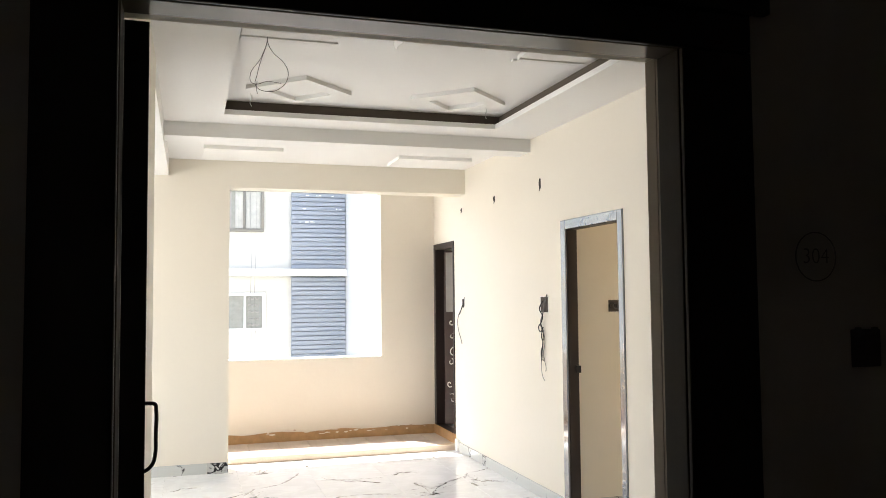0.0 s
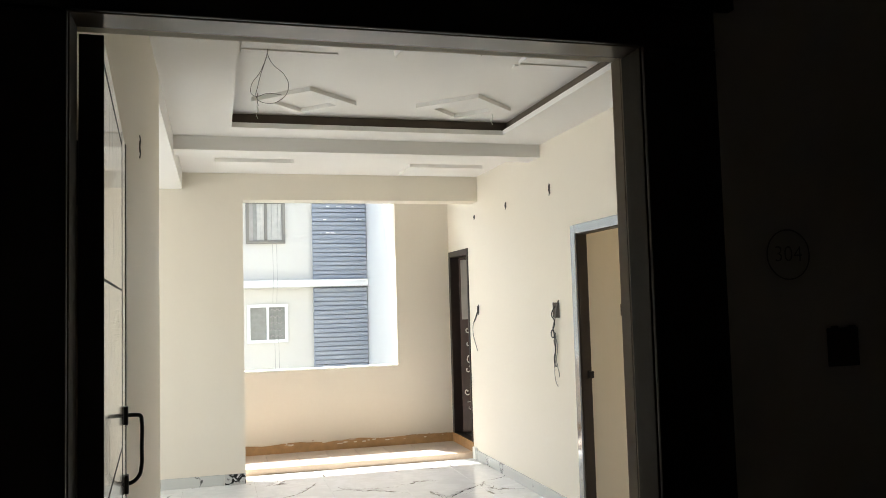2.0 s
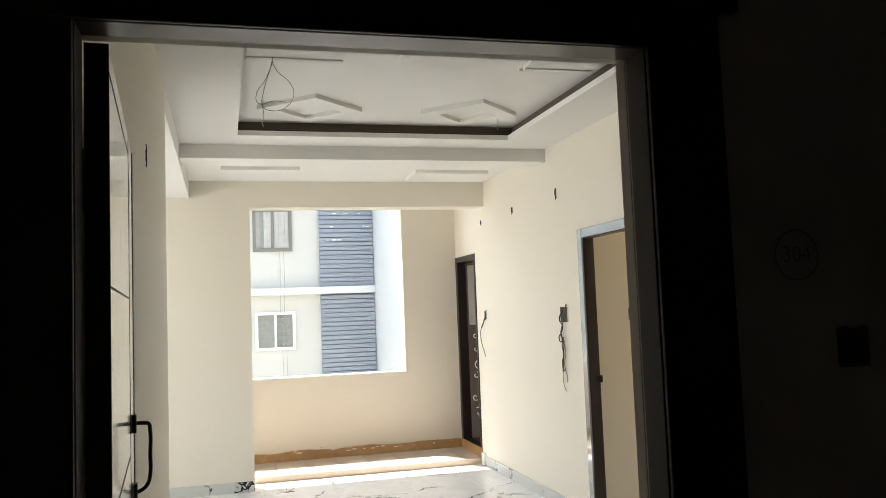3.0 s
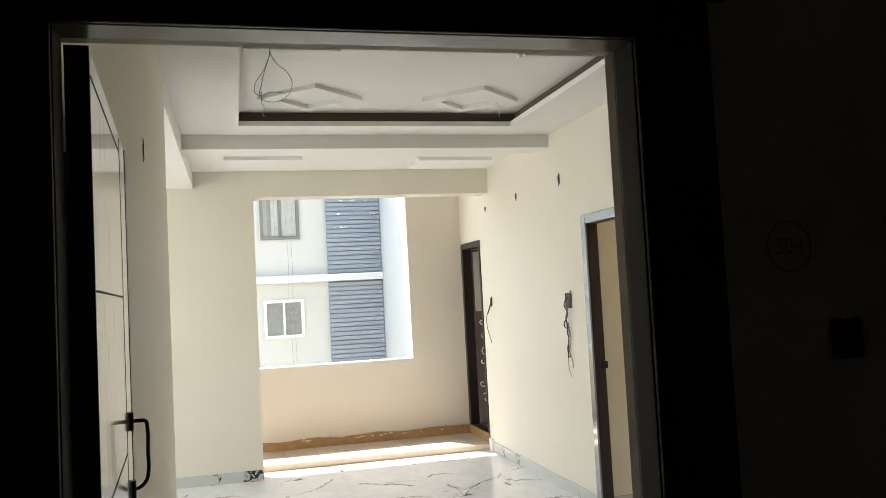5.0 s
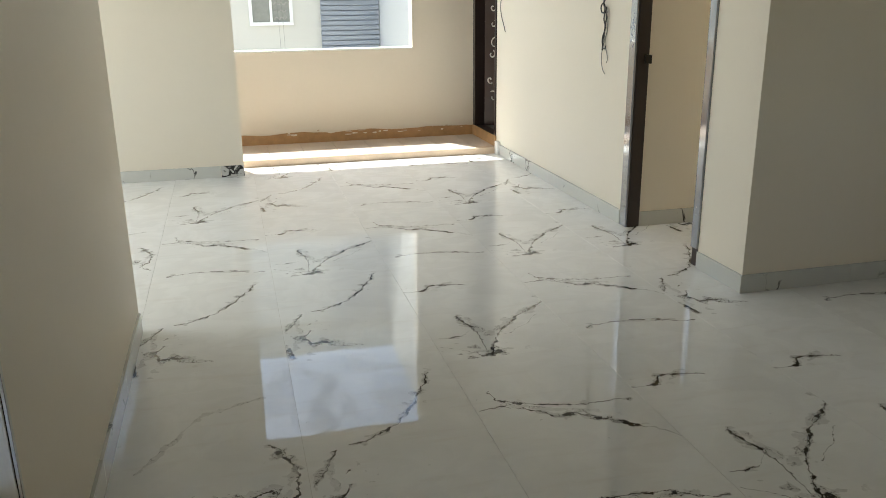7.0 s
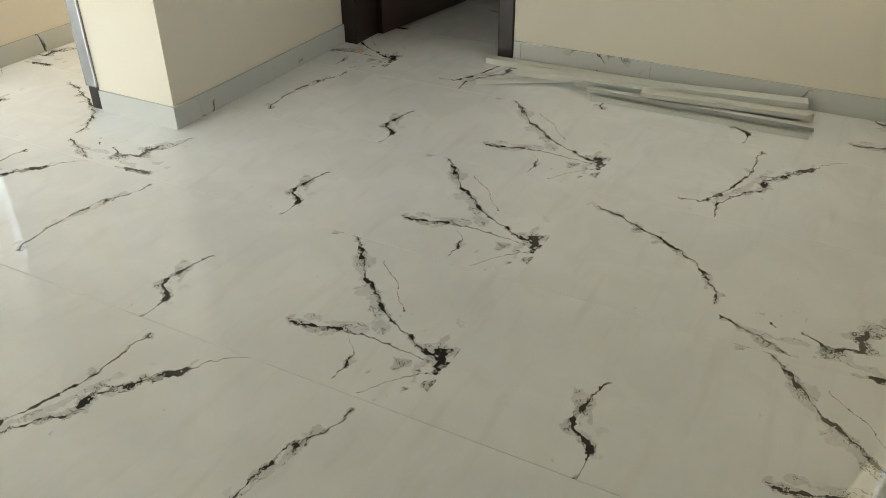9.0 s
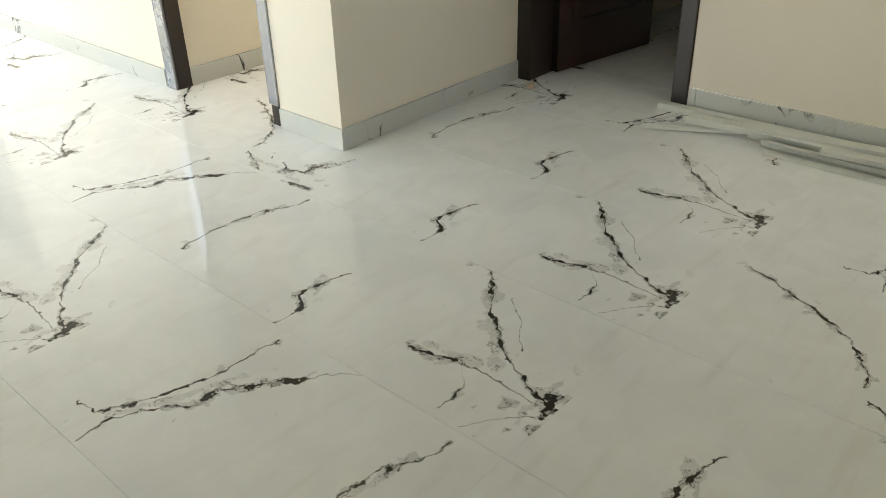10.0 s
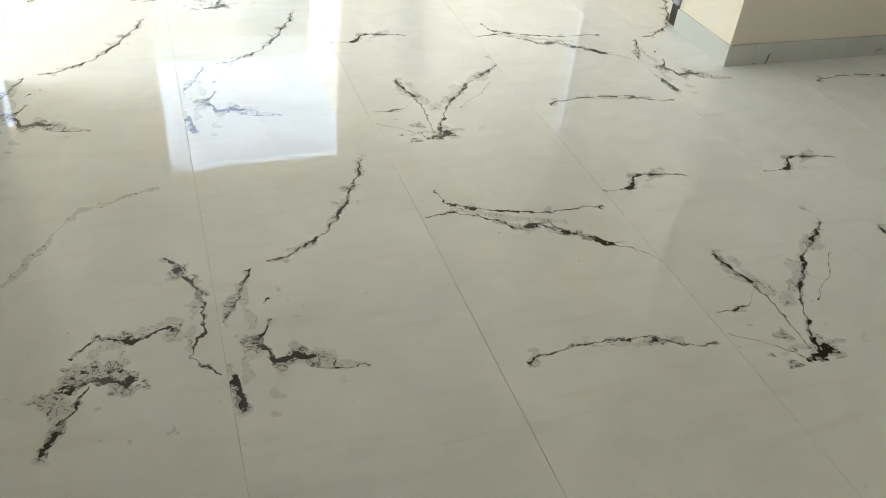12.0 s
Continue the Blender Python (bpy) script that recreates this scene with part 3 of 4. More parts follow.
# ---- wall boxes and cables ----
def wall_box(y, z, w, h, cables, label, group):
    """A dark plate for the shade of a cut-out in the plaster, with cables hanging out of it."""
    root = thing("wall_box", label, "electrical box", (XR, y, z), group)
    part("shade_plate", box_bm(bmesh.new(), -0.0035, 0.0, -w / 2, w / 2, -h / 2, h / 2, 0.001), HOLE, root)
    for b in ((-0.005, 0.0, -w / 2 - 0.006, -w / 2, -h / 2 - 0.005, h / 2 + 0.004), (-0.005, 0.0, w / 2, w / 2 + 0.005, -h / 2 - 0.004, h / 2 + 0.006),
              (-0.005, 0.0, -w / 2, w / 2, h / 2, h / 2 + 0.004)):
        part("plaster_edge", box_bm(bmesh.new(), *b, 0.001), CEIL, root, "broken plaster edge")
    for pts, r, mat in cables:
        tube("cable", pts, r, mat, root)
    return root


wall_box(5.835, 1.46, 0.135, 0.115, [
    ([(-0.004, -0.05, 0.075), (-0.02, -0.045, 0.02), (-0.02, -0.01, -0.06), (-0.02, 0.035, -0.15), (-0.02, 0.01, -0.18), (-0.018, -0.015, -0.20)], 0.0048, WIRE_GREY),
    ([(-0.004, 0.02, 0.03), (-0.03, 0.03, -0.03), (-0.028, -0.02, -0.09), (-0.03, 0.01, -0.14), (-0.03, 0.05, -0.17), (-0.03, 0.02, -0.205), (-0.025, -0.02, -0.17)], 0.0042, WIRE),
    ([(-0.02, 0.0, -0.19), (-0.018, 0.03, -0.24), (-0.018, 0.0, -0.29), (-0.016, 0.045, -0.36), (-0.016, 0.01, -0.42), (-0.014, -0.01, -0.40)], 0.0032, WIRE),
    ([(-0.02, 0.03, -0.15), (-0.016, 0.0, -0.21), (-0.016, 0.015, -0.30), (-0.016, 0.03, -0.36), (-0.015, 0.04, -0.43)], 0.0042, WIRE),
    ([(-0.02, 0.03, -0.16), (-0.012, 0.03, -0.25), (-0.012, 0.02, -0.36), (-0.01, 0.055, -0.46), (-0.01, 0.035, -0.54), (-0.01, 0.0, -0.57)], 0.0025, WIRE_GREY),
    ([(-0.018, 0.0, -0.18), (-0.012, -0.02, -0.28), (-0.012, 0.01, -0.38), (-0.01, -0.03, -0.48), (-0.01, -0.02, -0.50)], 0.0025, WIRE_GREY)],
    "open socket box with black cables hanging out of the wall", "open socket boxes")
wall_box(7.745, 1.465, 0.075, 0.075, [
    ([(-0.004, -0.02, 0.02), (-0.02, -0.02, -0.03), (-0.02, 0.06, -0.10), (-0.02, 0.09, -0.12)], 0.0065, WIRE),
    ([(-0.02, 0.06, -0.09), (-0.02, 0.13, -0.17), (-0.02, 0.12, -0.25), (-0.015, 0.05, -0.36), (-0.015, 0.02, -0.40)], 0.0038, WIRE_GREY),
    ([(-0.004, -0.03, 0.05), (-0.014, -0.035, 0.0), (-0.014, -0.03, -0.05)], 0.004, WIRE)],
    "small open socket box with a twisted cable", "open socket boxes")
for y, z, h in ((6.87, 2.38, 0.075), (5.885, 2.385, 0.105), (7.78, 2.375, 0.055)):
    hole = thing("lamp_point", "small dark wiring hole high on the cream wall", "wiring hole", (XR, y, z), "wiring holes")
    part("hole", box_bm(bmesh.new(), -0.003, 0.0, -0.013, 0.013, -h * 0.36, h * 0.36, 0.0012), HOLE, hole)
    tube("cable_end", [(-0.003, 0.0, h * 0.4), (-0.008, 0.005, 0.0), (-0.006, -0.004, -h * 0.35), (-0.007, 0.002, -h / 2)], 0.003, WIRE, hole)
mark = thing("wiring_hole", "dark slit with a cable end in the cream wall", "wiring hole", (XL, 3.40, 2.16))
part("slit", box_bm(bmesh.new(), 0.0, 0.002, -0.006, 0.006, -0.022, 0.022, 0.0008), HOLE, mark)
tube("cable_end", [(0.002, 0, 0.045), (0.004, 0.003, 0.02), (0.003, -0.002, 0.0), (0.004, 0.003, -0.022), (0.002, 0.0, -0.045)], 0.002, WIRE, mark)
sw = thing("switch_box", "dark open switch box in the passage wall", "electrical box", (2.94, 5.455, 1.45))
part("shade_plate", box_bm(bmesh.new(), -0.075, 0.075, -0.004, 0.0, -0.042, 0.042, 0.001), HOLE, sw)
for i in range(4):
    a0 = i * 1.3
    tube("cable", [(-0.05 + 0.03 * i + 0.022 * math.cos(a0 + t), -0.010, 0.020 * math.sin(a0 + t)) for t in np.linspace(0, 4.0, 6)], 0.004, WIRE_GREY if i % 2 else WIRE, sw)

# ---- corridor wall marks ----
ring = thing("number_circle", "hand-drawn circle with the flat number in marker", "wall writing", (1.095, YE - 0.0005, 1.60))
tube("circle", [(0.046 * math.cos(a), 0, 0.046 * math.sin(a)) for a in np.linspace(0, 2 * math.pi, 17)], 0.0012, INK, ring)
txt = bpy.data.curves.new("flat_number", "FONT")
txt.body, txt.size, txt.align_x, txt.align_y, txt.offset = "304", 0.042, "CENTER", "CENTER", -0.0006
tmp = bpy.data.objects.new("flat_number", txt)
num = new("flat_number", bpy.data.meshes.new_from_object(tmp))
bpy.data.objects.remove(tmp)
num.data.materials.clear()
num.data.materials.append(INK)
num.parent, num.rotation_euler = ring, (radians(90), 0, 0)
bell = thing("bell_box", "dark open bell box in the corridor wall", "electrical box", (1.205, YE + 0.001, 1.425))
part("shade_plate", box_bm(bmesh.new(), -0.035, 0.035, -0.003, 0.0, -0.036, 0.036, 0.002), HOLE, bell)
for k in (-0.02, 0.02):
    part("tab", box_bm(bmesh.new(), k - 0.008, k + 0.008, -0.006, -0.003, 0.026, 0.040, 0.002), HOLE, bell)

# ---- gypsum channels on the floor ----
def channel(x0, y0, z0, x1, y1, z1, w, h, roll):
    """A thin folded channel lying from one end to the other."""
    length = math.dist((x0, y0, z0), (x1, y1, z1))
    ob = thing("gypsum_channel", "pale metal ceiling channel lying on the marble floor", "metal channel", group="ceiling channels")
    bm = bmesh.new()
    t = 0.002
    for b in ((0, length, -w / 2, w / 2, 0, t), (0, length, -w / 2, -w / 2 + t, t, h), (0, length, w / 2 - t, w / 2, t, h)):
        box_bm(bm, *b)
    bmesh.ops.transform(bm, matrix=Matrix.Rotation(radians(roll), 4, "X"), verts=bm.verts)
    web = part("web", bm, GYPSUM, ob)
    ob.location = (x0, y0, z0)
    ob.rotation_mode = "QUATERNION"
    ob.rotation_quaternion = Vector((x1 - x0, y1 - y0, z1 - z0)).to_track_quat("X", "Z")
    return ob


for row in ((3.752, 3.50, 0.0255, 3.788, 2.28, 0.0255, 0.045, 0.025, 180), (3.602, 3.29, 0.055, 3.772, 2.126, 0.055, 0.060, 0.026, 180),
            (3.484, 3.436, 0.001, 3.645, 3.07, 0.016, 0.030, 0.012, 0), (3.640, 3.046, 0.0225, 3.690, 2.10, 0.0225, 0.044, 0.034, 90),
            (3.600, 2.972, 0.0155, 3.597, 2.075, 0.0155, 0.030, 0.028, 90), (3.575, 2.736, 0.056, 3.650, 2.11, 0.050, 0.036, 0.018, 180),
            (3.715, 3.10, 0.001, 3.712, 2.09, 0.001, 0.030, 0.022, 0), (3.525, 2.93, 0.001, 3.532, 2.085, 0.001, 0.018, 0.016, 0)):
    channel(*row)

# a crumb of plaster left beside the bay door
crumb = thing("plaster_crumb", "tan crumb of plaster on the floor beside the door frame", "debris", (3.60, 4.10, 0))
bm = bmesh.new()
bmesh.ops.create_icosphere(bm, subdivisions=2, radius=0.016)
for v in bm.verts:
    v.co *= 1.0 + 0.5 * noise.noise(v.co * 90)
    v.co.z = max(v.co.z * 1.2, -0.012) + 0.012
part("lump", bm, KERB, crumb)

# ---- the building across ----
YB = 22.0
hse = thing("apartment_building", "white apartment building with blue-grey louvre panels", "building", (0, YB, 0))
# Darker than the wing: cream paint with the wall's shade put in.
part("wall", box_bm(bmesh.new(), -14, 4.0, 0.0, 6.0, -9.0, 7.6), EXT_CREAM, hse)
part("wing", box_bm(bmesh.new(), 4.0, 16.0, -4.5, 6.0, -9.0, 7.9), EXT_WALL, hse)
part("cornice", box_bm(bmesh.new(), -14, 3.99, -0.35, 0.5, 7.3, 7.9, 0.02), EXT_WALL, hse)
for k in range(-4, 2):
    z0 = 2.085 + 2.59 * k
    if k < 2:
        part("ledge", box_bm(bmesh.new(), -14, 3.99, -0.30, 0.0, z0, z0 + 0.19, 0.01), EXT_WALL, hse)
    pan = part("louvre_panel", box_bm(bmesh.new(), 2.56, 3.97, -0.10, -0.004, z0 + 0.20, z0 + 2.57), LOUVRE, hse, "blue-grey louvre panel")
    if -2 <= k <= 1:
        slat = box_bm(bmesh.new(), 2.545, 3.985, -0.16, -0.10, 0.0, 0.098, 0.006)
        me = bpy.data.meshes.new("slat")
        slat.to_mesh(me)
        slat.free()
        me.materials.append(LOUVRE)
        for i in range(20):
            ob = new("slat", me)
            ob.parent, ob.location = pan, (0, 0, z0 + 0.205 + 0.118 * i)


chip_rng = random.Random(21)
for k in range(16):
    cx, cz = chip_rng.uniform(2.65, 3.8), 2.085 + 2.59 - 0.02 - 0.118 * chip_rng.choice((1, 2, 2, 3, 3, 4, 6, 9, 9))
    w = chip_rng.uniform(0.03, 0.12)
    part("paint_chip", box_bm(bmesh.new(), cx, cx + w, -0.164, -0.1602, cz - 0.10, cz - 0.10 + chip_rng.uniform(0.02, 0.05)), EXT_WALL, hse, "bare white chip in the paint")
DRAPE = material("pale_floral_curtain", (0.46, 0.45, 0.41), 0.9, vary=0.35, scale=6)
SASH = material("grey_window_sash", (0.20, 0.185, 0.155), 0.5, vary=0.1)


def far_window(x0, x1, z0, z1, label, sash):
    w = part("window", box_bm(bmesh.new(), x0, x1, -0.02, -0.004, z0, z1), CURTAIN, hse, label)
    f = 0.06
    for b in ((x0 - 0.02, x1 + 0.02, z1 - f, z1 + 0.02), (x0 - 0.02, x1 + 0.02, z0 - 0.02, z0 + f), (x0 - 0.02, x0 + f, z0 + f, z1 - f), (x1 - f, x1 + 0.02, z0 + f, z1 - f),
              ((x0 + x1) / 2 - 0.03, (x0 + x1) / 2 + 0.03, z0 + f, z1 - f)):
        part("window_frame", box_bm(bmesh.new(), b[0], b[1], -0.07, -0.02, b[2], b[3], 0.004), sash, w)
    return w


w1 = far_window(0.86, 1.83, 3.26, 4.36, "grey sliding window with curtains", SASH)
w2 = far_window(0.87, 1.87, 0.68, 1.64, "white sliding window with a patterned curtain", UPVC)
for k in range(5):
    zz = 0.80 + 0.17 * k
    pts = [(1.44 + 0.06 * i, -0.026, zz + (0.05 if i % 2 else 0.0)) for i in range(6)]
    tube("zigzag", pts, 0.012, GREYDOOR, w2, "dark zigzag of the curtain")
part("open_pane", box_bm(bmesh.new(), 0.92, 1.02, -0.026, -0.02, 3.32, 4.30), GREYDOOR, w1, "dark open gap")
for x0, x1 in ((1.12, 1.205), (1.21, 1.31), (1.39, 1.50), (1.505, 1.66), (1.665, 1.76)):
    part("curtain_fold", box_bm(bmesh.new(), x0, x1, -0.032, -0.021, 3.33, 4.29, 0.004), DRAPE, w1, "pale curtain fold")
for wx in (1.50, 1.60):
    tube("drop_cable", [(wx, -0.32, 3.2), (wx + 0.01, -0.33, 2.3), (wx - 0.01, -0.33, 1.7), (wx + 0.03, -0.33, 0.4), (wx + 0.02, -0.33, -3.0)], 0.003, WIRE_GREY, hse, "thin cable down the facade")


# ---- marble floor tiles ----
def marble(name, lines, shades):
    """Polished white tile with dark printed veins; lines hold a width and the bends of a vein."""
    m = bpy.data.materials.new(name)
    m.use_nodes = True
    nt = m.node_tree
    N, L = nt.nodes.new, nt.links.new
    b = nt.nodes["Principled BSDF"]
    b.inputs["Roughness"].default_value = 0.008
    b.inputs["Specular IOR Level"].default_value = 0.5

    def math_node(op, a, c=None, clamp=False):
        n = N("ShaderNodeMath")
        n.operation, n.use_clamp = op, clamp
        for i, v in enumerate((a, c)):
            if v is None:
                continue
            if isinstance(v, (int, float)):
                n.inputs[i].default_value = v
            else:
                L(v, n.inputs[i])
        return n.outputs[0]

    def noise_node(vec, scale, detail):
        n = N("ShaderNodeTexNoise")
        n.inputs["Scale"].default_value, n.inputs["Detail"].default_value = scale, detail
        L(vec, n.inputs["Vector"])
        return n

    def ramp(v, a, c, lo, hi):
        n = N("ShaderNodeMapRange")
        for key, val in (("From Min", a), ("From Max", c), ("To Min", lo), ("To Max", hi)):
            n.inputs[key].default_value = val
        L(v, n.inputs["Value"])
        return n.outputs[0]

    tc = N("ShaderNodeTexCoord").outputs["Object"]
    warp = noise_node(tc, 17.0, 6.0)
    warp.inputs["Roughness"].default_value = 0.62
    sub = N("ShaderNodeVectorMath")
    sub.operation = "SUBTRACT"
    L(warp.outputs["Color"], sub.inputs[0])
    sub.inputs[1].default_value = (0.5, 0.5, 0.5)
    mad = N("ShaderNodeVectorMath")
    mad.operation = "MULTIPLY_ADD"
    L(sub.outputs[0], mad.inputs[0])
    mad.inputs[1].default_value = (0.055, 0.055, 0.0)
    L(tc, mad.inputs[2])
    flat = N("ShaderNodeVectorMath")
    flat.operation = "MULTIPLY"
    L(mad.outputs[0], flat.inputs[0])
    flat.inputs[1].default_value = (1, 1, 0)
    p = flat.outputs[0]
    def field(lines):
        best = None
        for width, *pts in lines:
            pts = list(zip(pts[::2], pts[1::2]))
            for (ax, ay), (bx, by) in zip(pts, pts[1:]):
                dx, dy = bx - ax, by - ay
                rel = N("ShaderNodeVectorMath")
                rel.operation = "SUBTRACT"
                L(p, rel.inputs[0])
                rel.inputs[1].default_value = (ax, ay, 0)
                dot = N("ShaderNodeVectorMath")
                dot.operation = "DOT_PRODUCT"
                L(rel.outputs[0], dot.inputs[0])
                q = dx * dx + dy * dy
                dot.inputs[1].default_value = (dx / q, dy / q, 0)
                along = math_node("ADD", dot.outputs["Value"], 0.0, True)
                sc = N("ShaderNodeVectorMath")
                sc.operation = "SCALE"
                sc.inputs[0].default_value = (dx, dy, 0)
                L(along, sc.inputs["Scale"])
                dist = N("ShaderNodeVectorMath")
                dist.operation = "DISTANCE"
                L(rel.outputs[0], dist.inputs[0])
                L(sc.outputs[0], dist.inputs[1])
                v = math_node("MULTIPLY", dist.outputs["Value"], 1.55 / width)
                best = v if best is None else math_node("MINIMUM", best, v)
        return best

    best, soft_field = field(lines), field(shades)
    fine, mid, slow = noise_node(tc, 75.0, 4.0), noise_node(tc, 24.0, 4.0), noise_node(tc, 15.0, 5.0)
    best = math_node("MULTIPLY", best, ramp(noise_node(tc, 14.0, 2.0).outputs["Fac"], 0.38, 0.60, 2.4, 0.50))
    ragged = math_node("ADD", best, ramp(fine.outputs["Fac"], 0.3, 0.7, -0.6, 0.6))
    core = ramp(ragged, 0.84, 0.92, 1.0, 0.0)
    core = math_node("MULTIPLY", core, ramp(mid.outputs["Fac"], 0.43, 0.47, 0.35, 1.0))
    # crackled edges round the solid black
    net = noise_node(mad.outputs[0], 42.0, 5.0)
    net.inputs["Roughness"].default_value = 0.62
    crack = ramp(math_node("ABSOLUTE", math_node("SUBTRACT", net.outputs["Fac"], 0.5)), 0.008, 0.024, 1.0, 0.0)
    zone = ramp(math_node("ADD", best, ramp(slow.outputs["Fac"], 0.35, 0.65, 1.6, -1.6)), 1.6, 1.9, 1.0, 0.0)
    core = math_node("MAXIMUM", core, math_node("MULTIPLY", crack, zone))
    wide = math_node("ADD", best, ramp(slow.outputs["Fac"], 0.3, 0.7, 5.0, -5.0))
    patchy = ramp(noise_node(tc, 6.0, 2.0).outputs["Fac"], 0.42, 0.52, 0.0, 1.0)
    halo = math_node("MULTIPLY", ramp(wide, 2.1, 2.6, 0.38, 0.0), ramp(patchy, 0.0, 1.0, 0.35, 1.0))
    stain = math_node("ADD", soft_field, ramp(slow.outputs["Fac"], 0.3, 0.7, 1.2, -1.0))
    halo = math_node("MAXIMUM", halo, math_node("MULTIPLY", ramp(stain, 0.80, 0.95, 0.36, 0.0), ramp(mid.outputs["Fac"], 0.40, 0.62, 1.0, 0.35)))
    halo = math_node("MAXIMUM", halo, math_node("MULTIPLY", zone, 0.42))
    specks = math_node("MULTIPLY", math_node("MULTIPLY", crack, ramp(stain, 0.6, 0.9, 0.75, 0.0)), ramp(mid.outputs["Fac"], 0.50, 0.56, 0.0, 1.0))
    core = math_node("MAXIMUM", core, specks)
    # a few small flecks and dusty drag marks away from the veins
    fleck = math_node("MULTIPLY", ramp(noise_node(tc, 9.0, 2.0).outputs["Fac"], 0.70, 0.73, 0.0, 0.8), crack)
    core = math_node("MAXIMUM", core, fleck)
    world = N("ShaderNodeMapping")
    world.inputs["Rotation"].default_value = (0, 0, 0.35)
    world.inputs["Scale"].default_value = (1.4, 9.0, 1.0)
    L(N("ShaderNodeNewGeometry").outputs["Position"], world.inputs["Vector"])
    drag = ramp(noise_node(world.outputs["Vector"], 2.2, 4.0).outputs["Fac"], 0.56, 0.74, 0.0, 0.22)
    cloud = noise_node(tc, 3.2, 4.0)
    gloss = noise_node(tc, 5.0, 5.0)
    gloss.inputs["Distortion"].default_value = 1.6
    L(ramp(gloss.outputs["Fac"], 0.44, 0.55, 0.48, 0.24), b.inputs["Specular IOR Level"])
    base = N("ShaderNodeMix")
    base.data_type = "RGBA"
    L(ramp(cloud.outputs["Fac"], 0.35, 0.7, 0.0, 1.0), base.inputs["Factor"])
    base.inputs["A"].default_value, base.inputs["B"].default_value = (0.845, 0.86, 0.855, 1), (0.78, 0.795, 0.79, 1)
    grey = N("ShaderNodeMix")
    grey.data_type = "RGBA"
    L(halo, grey.inputs["Factor"])
    dusty = N("ShaderNodeMix")
    dusty.data_type = "RGBA"
    L(drag, dusty.inputs["Factor"])
    L(base.outputs["Result"], dusty.inputs["A"])
    dusty.inputs["B"].default_value = (0.62, 0.585, 0.54, 1)
    L(dusty.outputs["Result"], grey.inputs["A"])
    grey.inputs["B"].default_value = (0.36, 0.36, 0.35, 1)
    dark = N("ShaderNodeMix")
    dark.data_type = "RGBA"
    L(core, dark.inputs["Factor"])
    L(grey.outputs["Result"], dark.inputs["A"])
    dark.inputs["B"].default_value = (0.040, 0.038, 0.033, 1)
    L(dark.outputs["Result"], b.inputs["Base Color"])
    big = noise_node(N("ShaderNodeNewGeometry").outputs["Position"], 8.0, 1.0)
    bump = N("ShaderNodeBump")
    bump.inputs["Strength"].default_value, bump.inputs["Distance"].default_value = 0.05, 0.004
    L(big.outputs["Fac"], bump.inputs["Height"])
    L(bump.outputs["Normal"], b.inputs["Normal"])
    return m


ARROW = marble("marble_arrow_veins", [
    (0.0065, 0.607, 0.684, 0.600, 0.52, 0.45, 0.395, 0.314, 0.253, 0.263, 0.167, 0.223, 0.097, 0.21, 0.04),
    (0.007, 0.167, 0.443, 0.185, 0.334, 0.208, 0.249), (0.004, 0.208, 0.249, 0.196, 0.129, 0.19, 0.06), (0.003, 0.013, 0.145, 0.107, 0.08, 0.15, 0.035),
    (0.028, 0.16, 0.02, 0.23, 0.03), (0.0018, 0.517, 0.381, 0.437, 0.289, 0.335, 0.206), (0.004, 0.0, 0.805, 0.084, 0.803), (0.011, 0.084, 0.803, 0.166, 0.871, 0.244, 0.865), (0.005, 0.244, 0.865, 0.32, 0.838),
    (0.0022, 0.025, 0.218, 0.121, 0.229, 0.187, 0.279)],
    [(0.040, 0.56, 0.48, 0.40, 0.36, 0.25, 0.22), (0.025, 0.20, 0.42, 0.22, 0.25), (0.020, 0.10, 0.05, 0.17, 0.06), (0.016, 0.08, 0.80, 0.20, 0.87)])
LONG = marble("marble_long_vein", [
    (0.0042, 0.077, 0.912, 0.086, 0.845, 0.233, 0.773, 0.362, 0.739, 0.557, 0.734), (0.005, 0.01, 0.784, 0.098, 0.789, 0.215, 0.735),
    (0.011, 0.215, 0.735, 0.242, 0.681, 0.335, 0.689, 0.405, 0.618, 0.494, 0.556), (0.002, 0.494, 0.556, 0.574, 0.50, 0.61, 0.42),
    (0.0045, 0.075, 0.18, 0.181, 0.199, 0.30, 0.194, 0.402, 0.182, 0.469, 0.14, 0.553, 0.122)],
    [(0.020, 0.10, 0.81, 0.24, 0.745, 0.40, 0.68), (0.012, 0.25, 0.185, 0.40, 0.17)])
BRANCH = marble("marble_branch_veins", [
    (0.007, 0.50, 1.12, 0.481, 1.05, 0.402, 0.894, 0.328, 0.78, 0.196, 0.688, 0.149, 0.675), (0.0055, 0.10, 0.66, 0.081, 0.626, 0.052, 0.549, 0.012, 0.478),
    (0.014, 0.115, 0.463, 0.075, 0.387, 0.109, 0.322, 0.162, 0.329, 0.195, 0.28), (0.003, 0.195, 0.28, 0.311, 0.254), (0.015, 0.015, 0.296, 0.019, 0.196), (0.013, 0.116, 0.525, 0.122, 0.535)],
    [(0.016, 0.45, 0.98, 0.33, 0.79, 0.20, 0.69), (0.026, 0.06, 0.60, 0.08, 0.40, 0.03, 0.27), (0.018, 0.10, 0.33, 0.30, 0.26)])
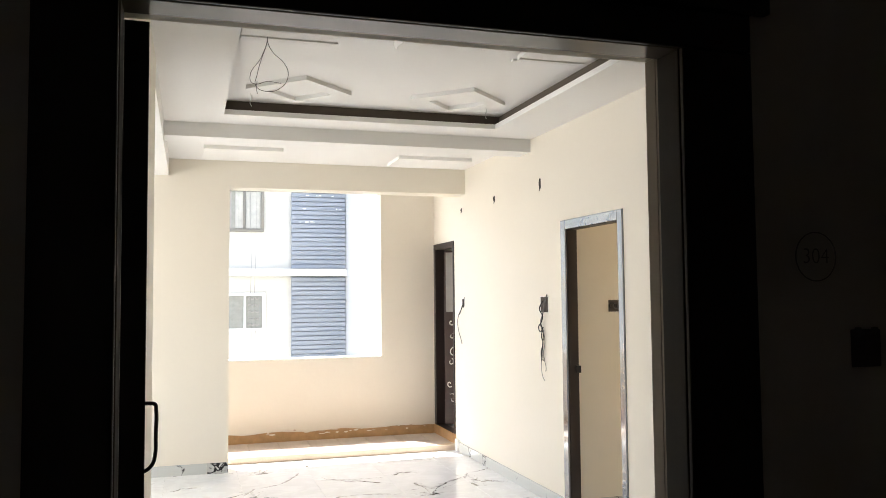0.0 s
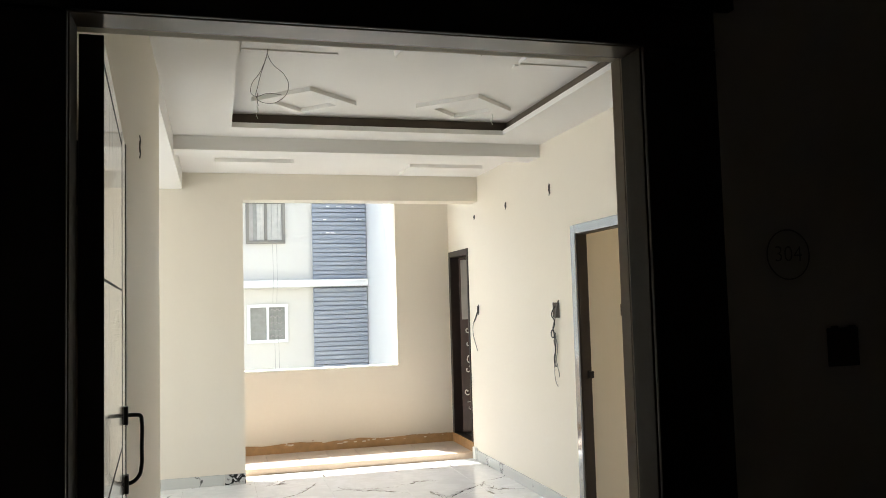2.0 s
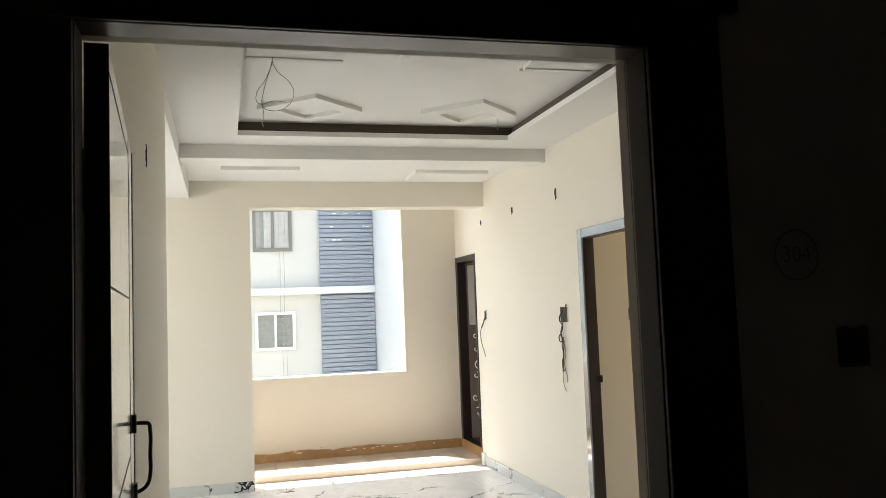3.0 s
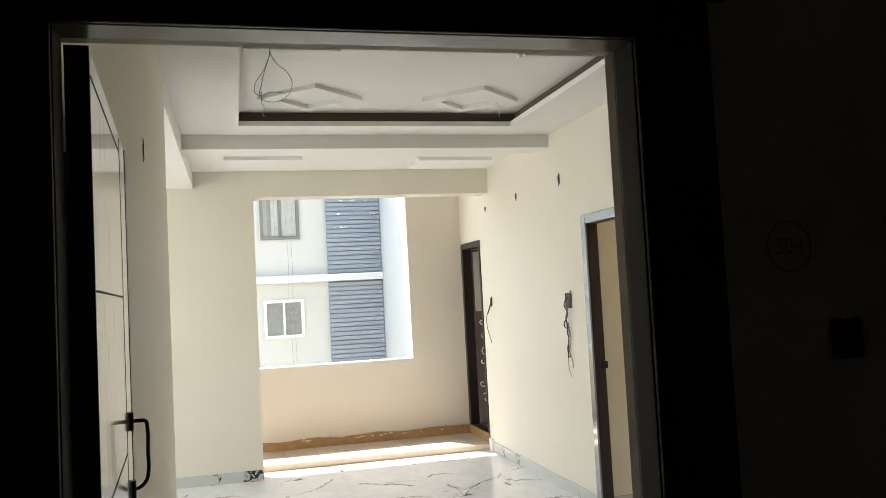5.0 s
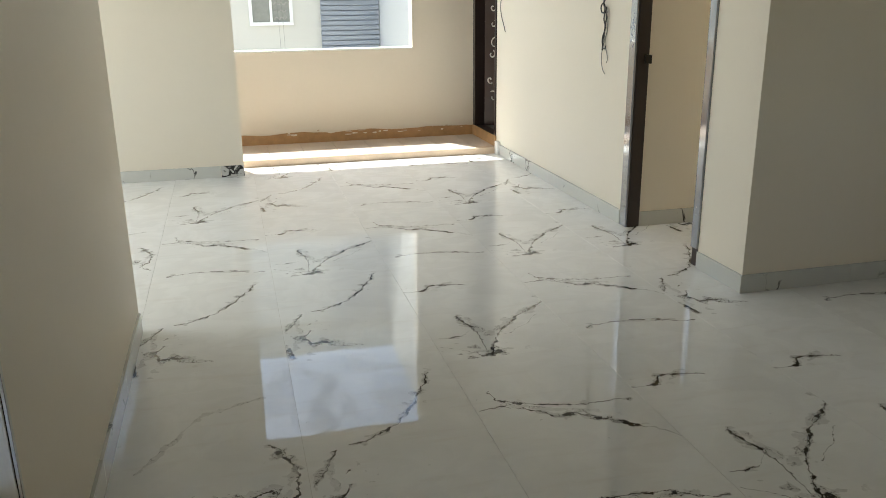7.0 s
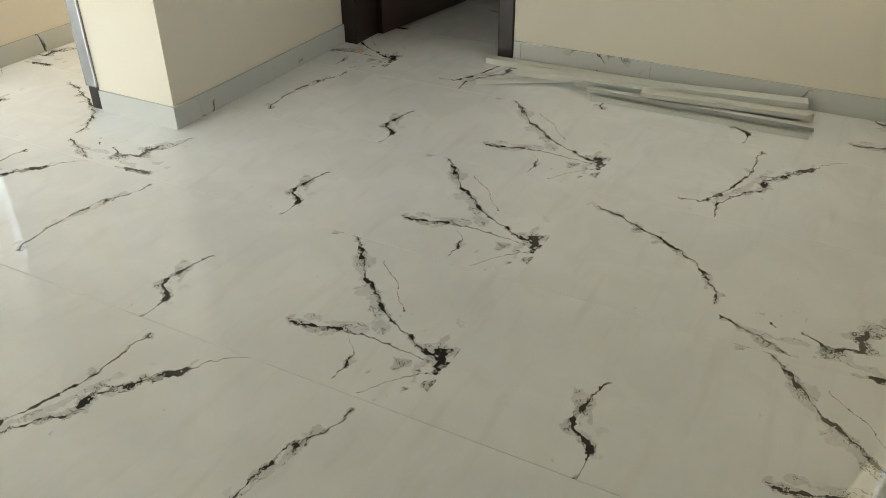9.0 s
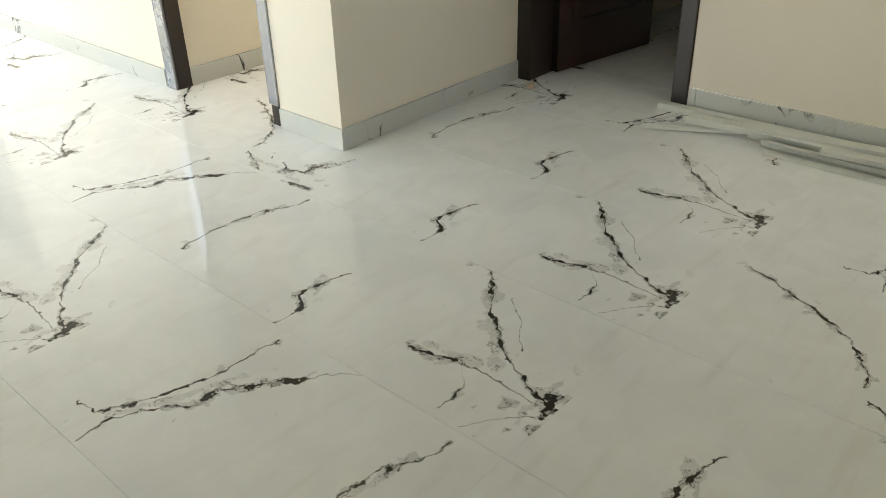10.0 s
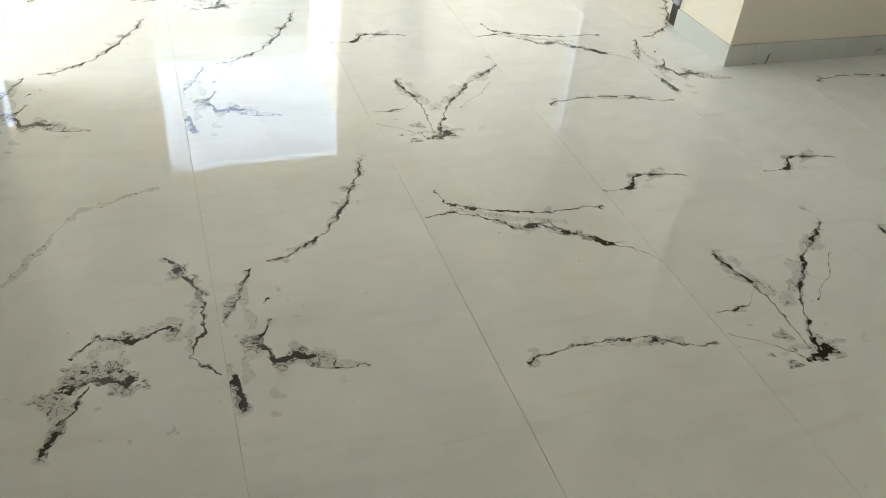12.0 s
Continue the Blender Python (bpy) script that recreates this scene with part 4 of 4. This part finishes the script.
PATCH = marble("marble_patch_veins", [
    (0.010, 0.495, 0.743, 0.557, 0.639, 0.569, 0.539), (0.005, 0.569, 0.539, 0.566, 0.441, 0.52, 0.385, 0.592, 0.304), (0.011, 0.49, 0.489, 0.405, 0.456, 0.328, 0.485, 0.272, 0.427),
    (0.026, 0.285, 0.339, 0.32, 0.358, 0.381, 0.326), (0.008, 0.319, 0.334, 0.265, 0.252, 0.22, 0.16)],
    [(0.030, 0.50, 0.50, 0.36, 0.47, 0.28, 0.40), (0.030, 0.27, 0.36, 0.26, 0.25), (0.020, 0.56, 0.60, 0.53, 0.40), (0.016, 0.49, 1.09, 0.28, 1.01, 0.20, 0.88, 0.10, 0.69)])

floor = tagged(new("floor"), "polished white marble-look tiles with black veins", kind="structure")
GAP = 0.00035


def tile_bm(length):
    """A tile with eased long edges; the short ends butt tightly."""
    bm = box_bm(bmesh.new(), GAP, 0.6 - GAP, 0.00012, length - 0.00012, -0.008, 0.0)
    top = [e for e in bm.edges if all(v.co.z > -0.001 for v in e.verts) and abs(e.verts[0].co.x - e.verts[1].co.x) < 0.001]
    bmesh.ops.bevel(bm, geom=top, offset=0.0006, segments=1, affect="EDGES")
    return bm


tile_meshes = {}
for key, mat in (("A", ARROW), ("B", LONG), ("D", BRANCH), ("E", PATCH)):
    me = bpy.data.meshes.new("tile")
    bm = tile_bm(1.2)
    bm.to_mesh(me)
    bm.free()
    me.materials.append(mat)
    tile_meshes[key] = me
# print of each tile, by row from the entrance and by column from the west
LAYOUT = {-1: "BEADBABAADBABDA", 0: "ADBEAEDBAAABDAB", 1: "DBADBDDABDBADBE", 2: "BADBEBABAADBADB", 3: "ADBADADBADBADBA", 4: "DABEDBADBDABEDB"}
for row, prints in LAYOUT.items():
    for i, key in enumerate(prints):
        col = i - 6
        x, y = 0.383 + 0.6 * col, 2.685 + 1.2 * row
        if y < 7.0:
            tile = new("tile", tile_meshes[key])
            tile.location, tile.parent = (x, y, 0), floor
# cut tiles before the step
for key in "ABDE":
    me = bpy.data.meshes.new("cut_tile")
    bm = tile_bm(0.5)
    bm.to_mesh(me)
    bm.free()
    me.materials.append({"A": ARROW, "B": LONG, "D": BRANCH, "E": PATCH}[key])
    tile_meshes["cut" + key] = me
for i, key in enumerate(LAYOUT[4]):
    tile = new("cut_tile", tile_meshes["cut" + key])
    tile.location, tile.parent = (0.383 + 0.6 * (i - 6), 7.485, 0), floor
balcony_floor = tagged(new("balcony_floor"), "brown ceramic tiles on the raised balcony", kind="structure")
me = bpy.data.meshes.new("floor_tile")
bm = box_bm(bmesh.new(), 0.002, 0.298, 0.002, 0.298, -0.02, 0.0, 0.0015)
bm.to_mesh(me)
bm.free()
me.materials.append(BALCONY_TILE)
for i in range(11):
    for j in range(3):
        ob = new("floor_tile", me)
        ob.location, ob.parent = (-0.66 + 0.29 * i * 1.0345, 8.062 + 0.23 * j, 0.055), balcony_floor
        ob.scale = (1, 0.766, 1)
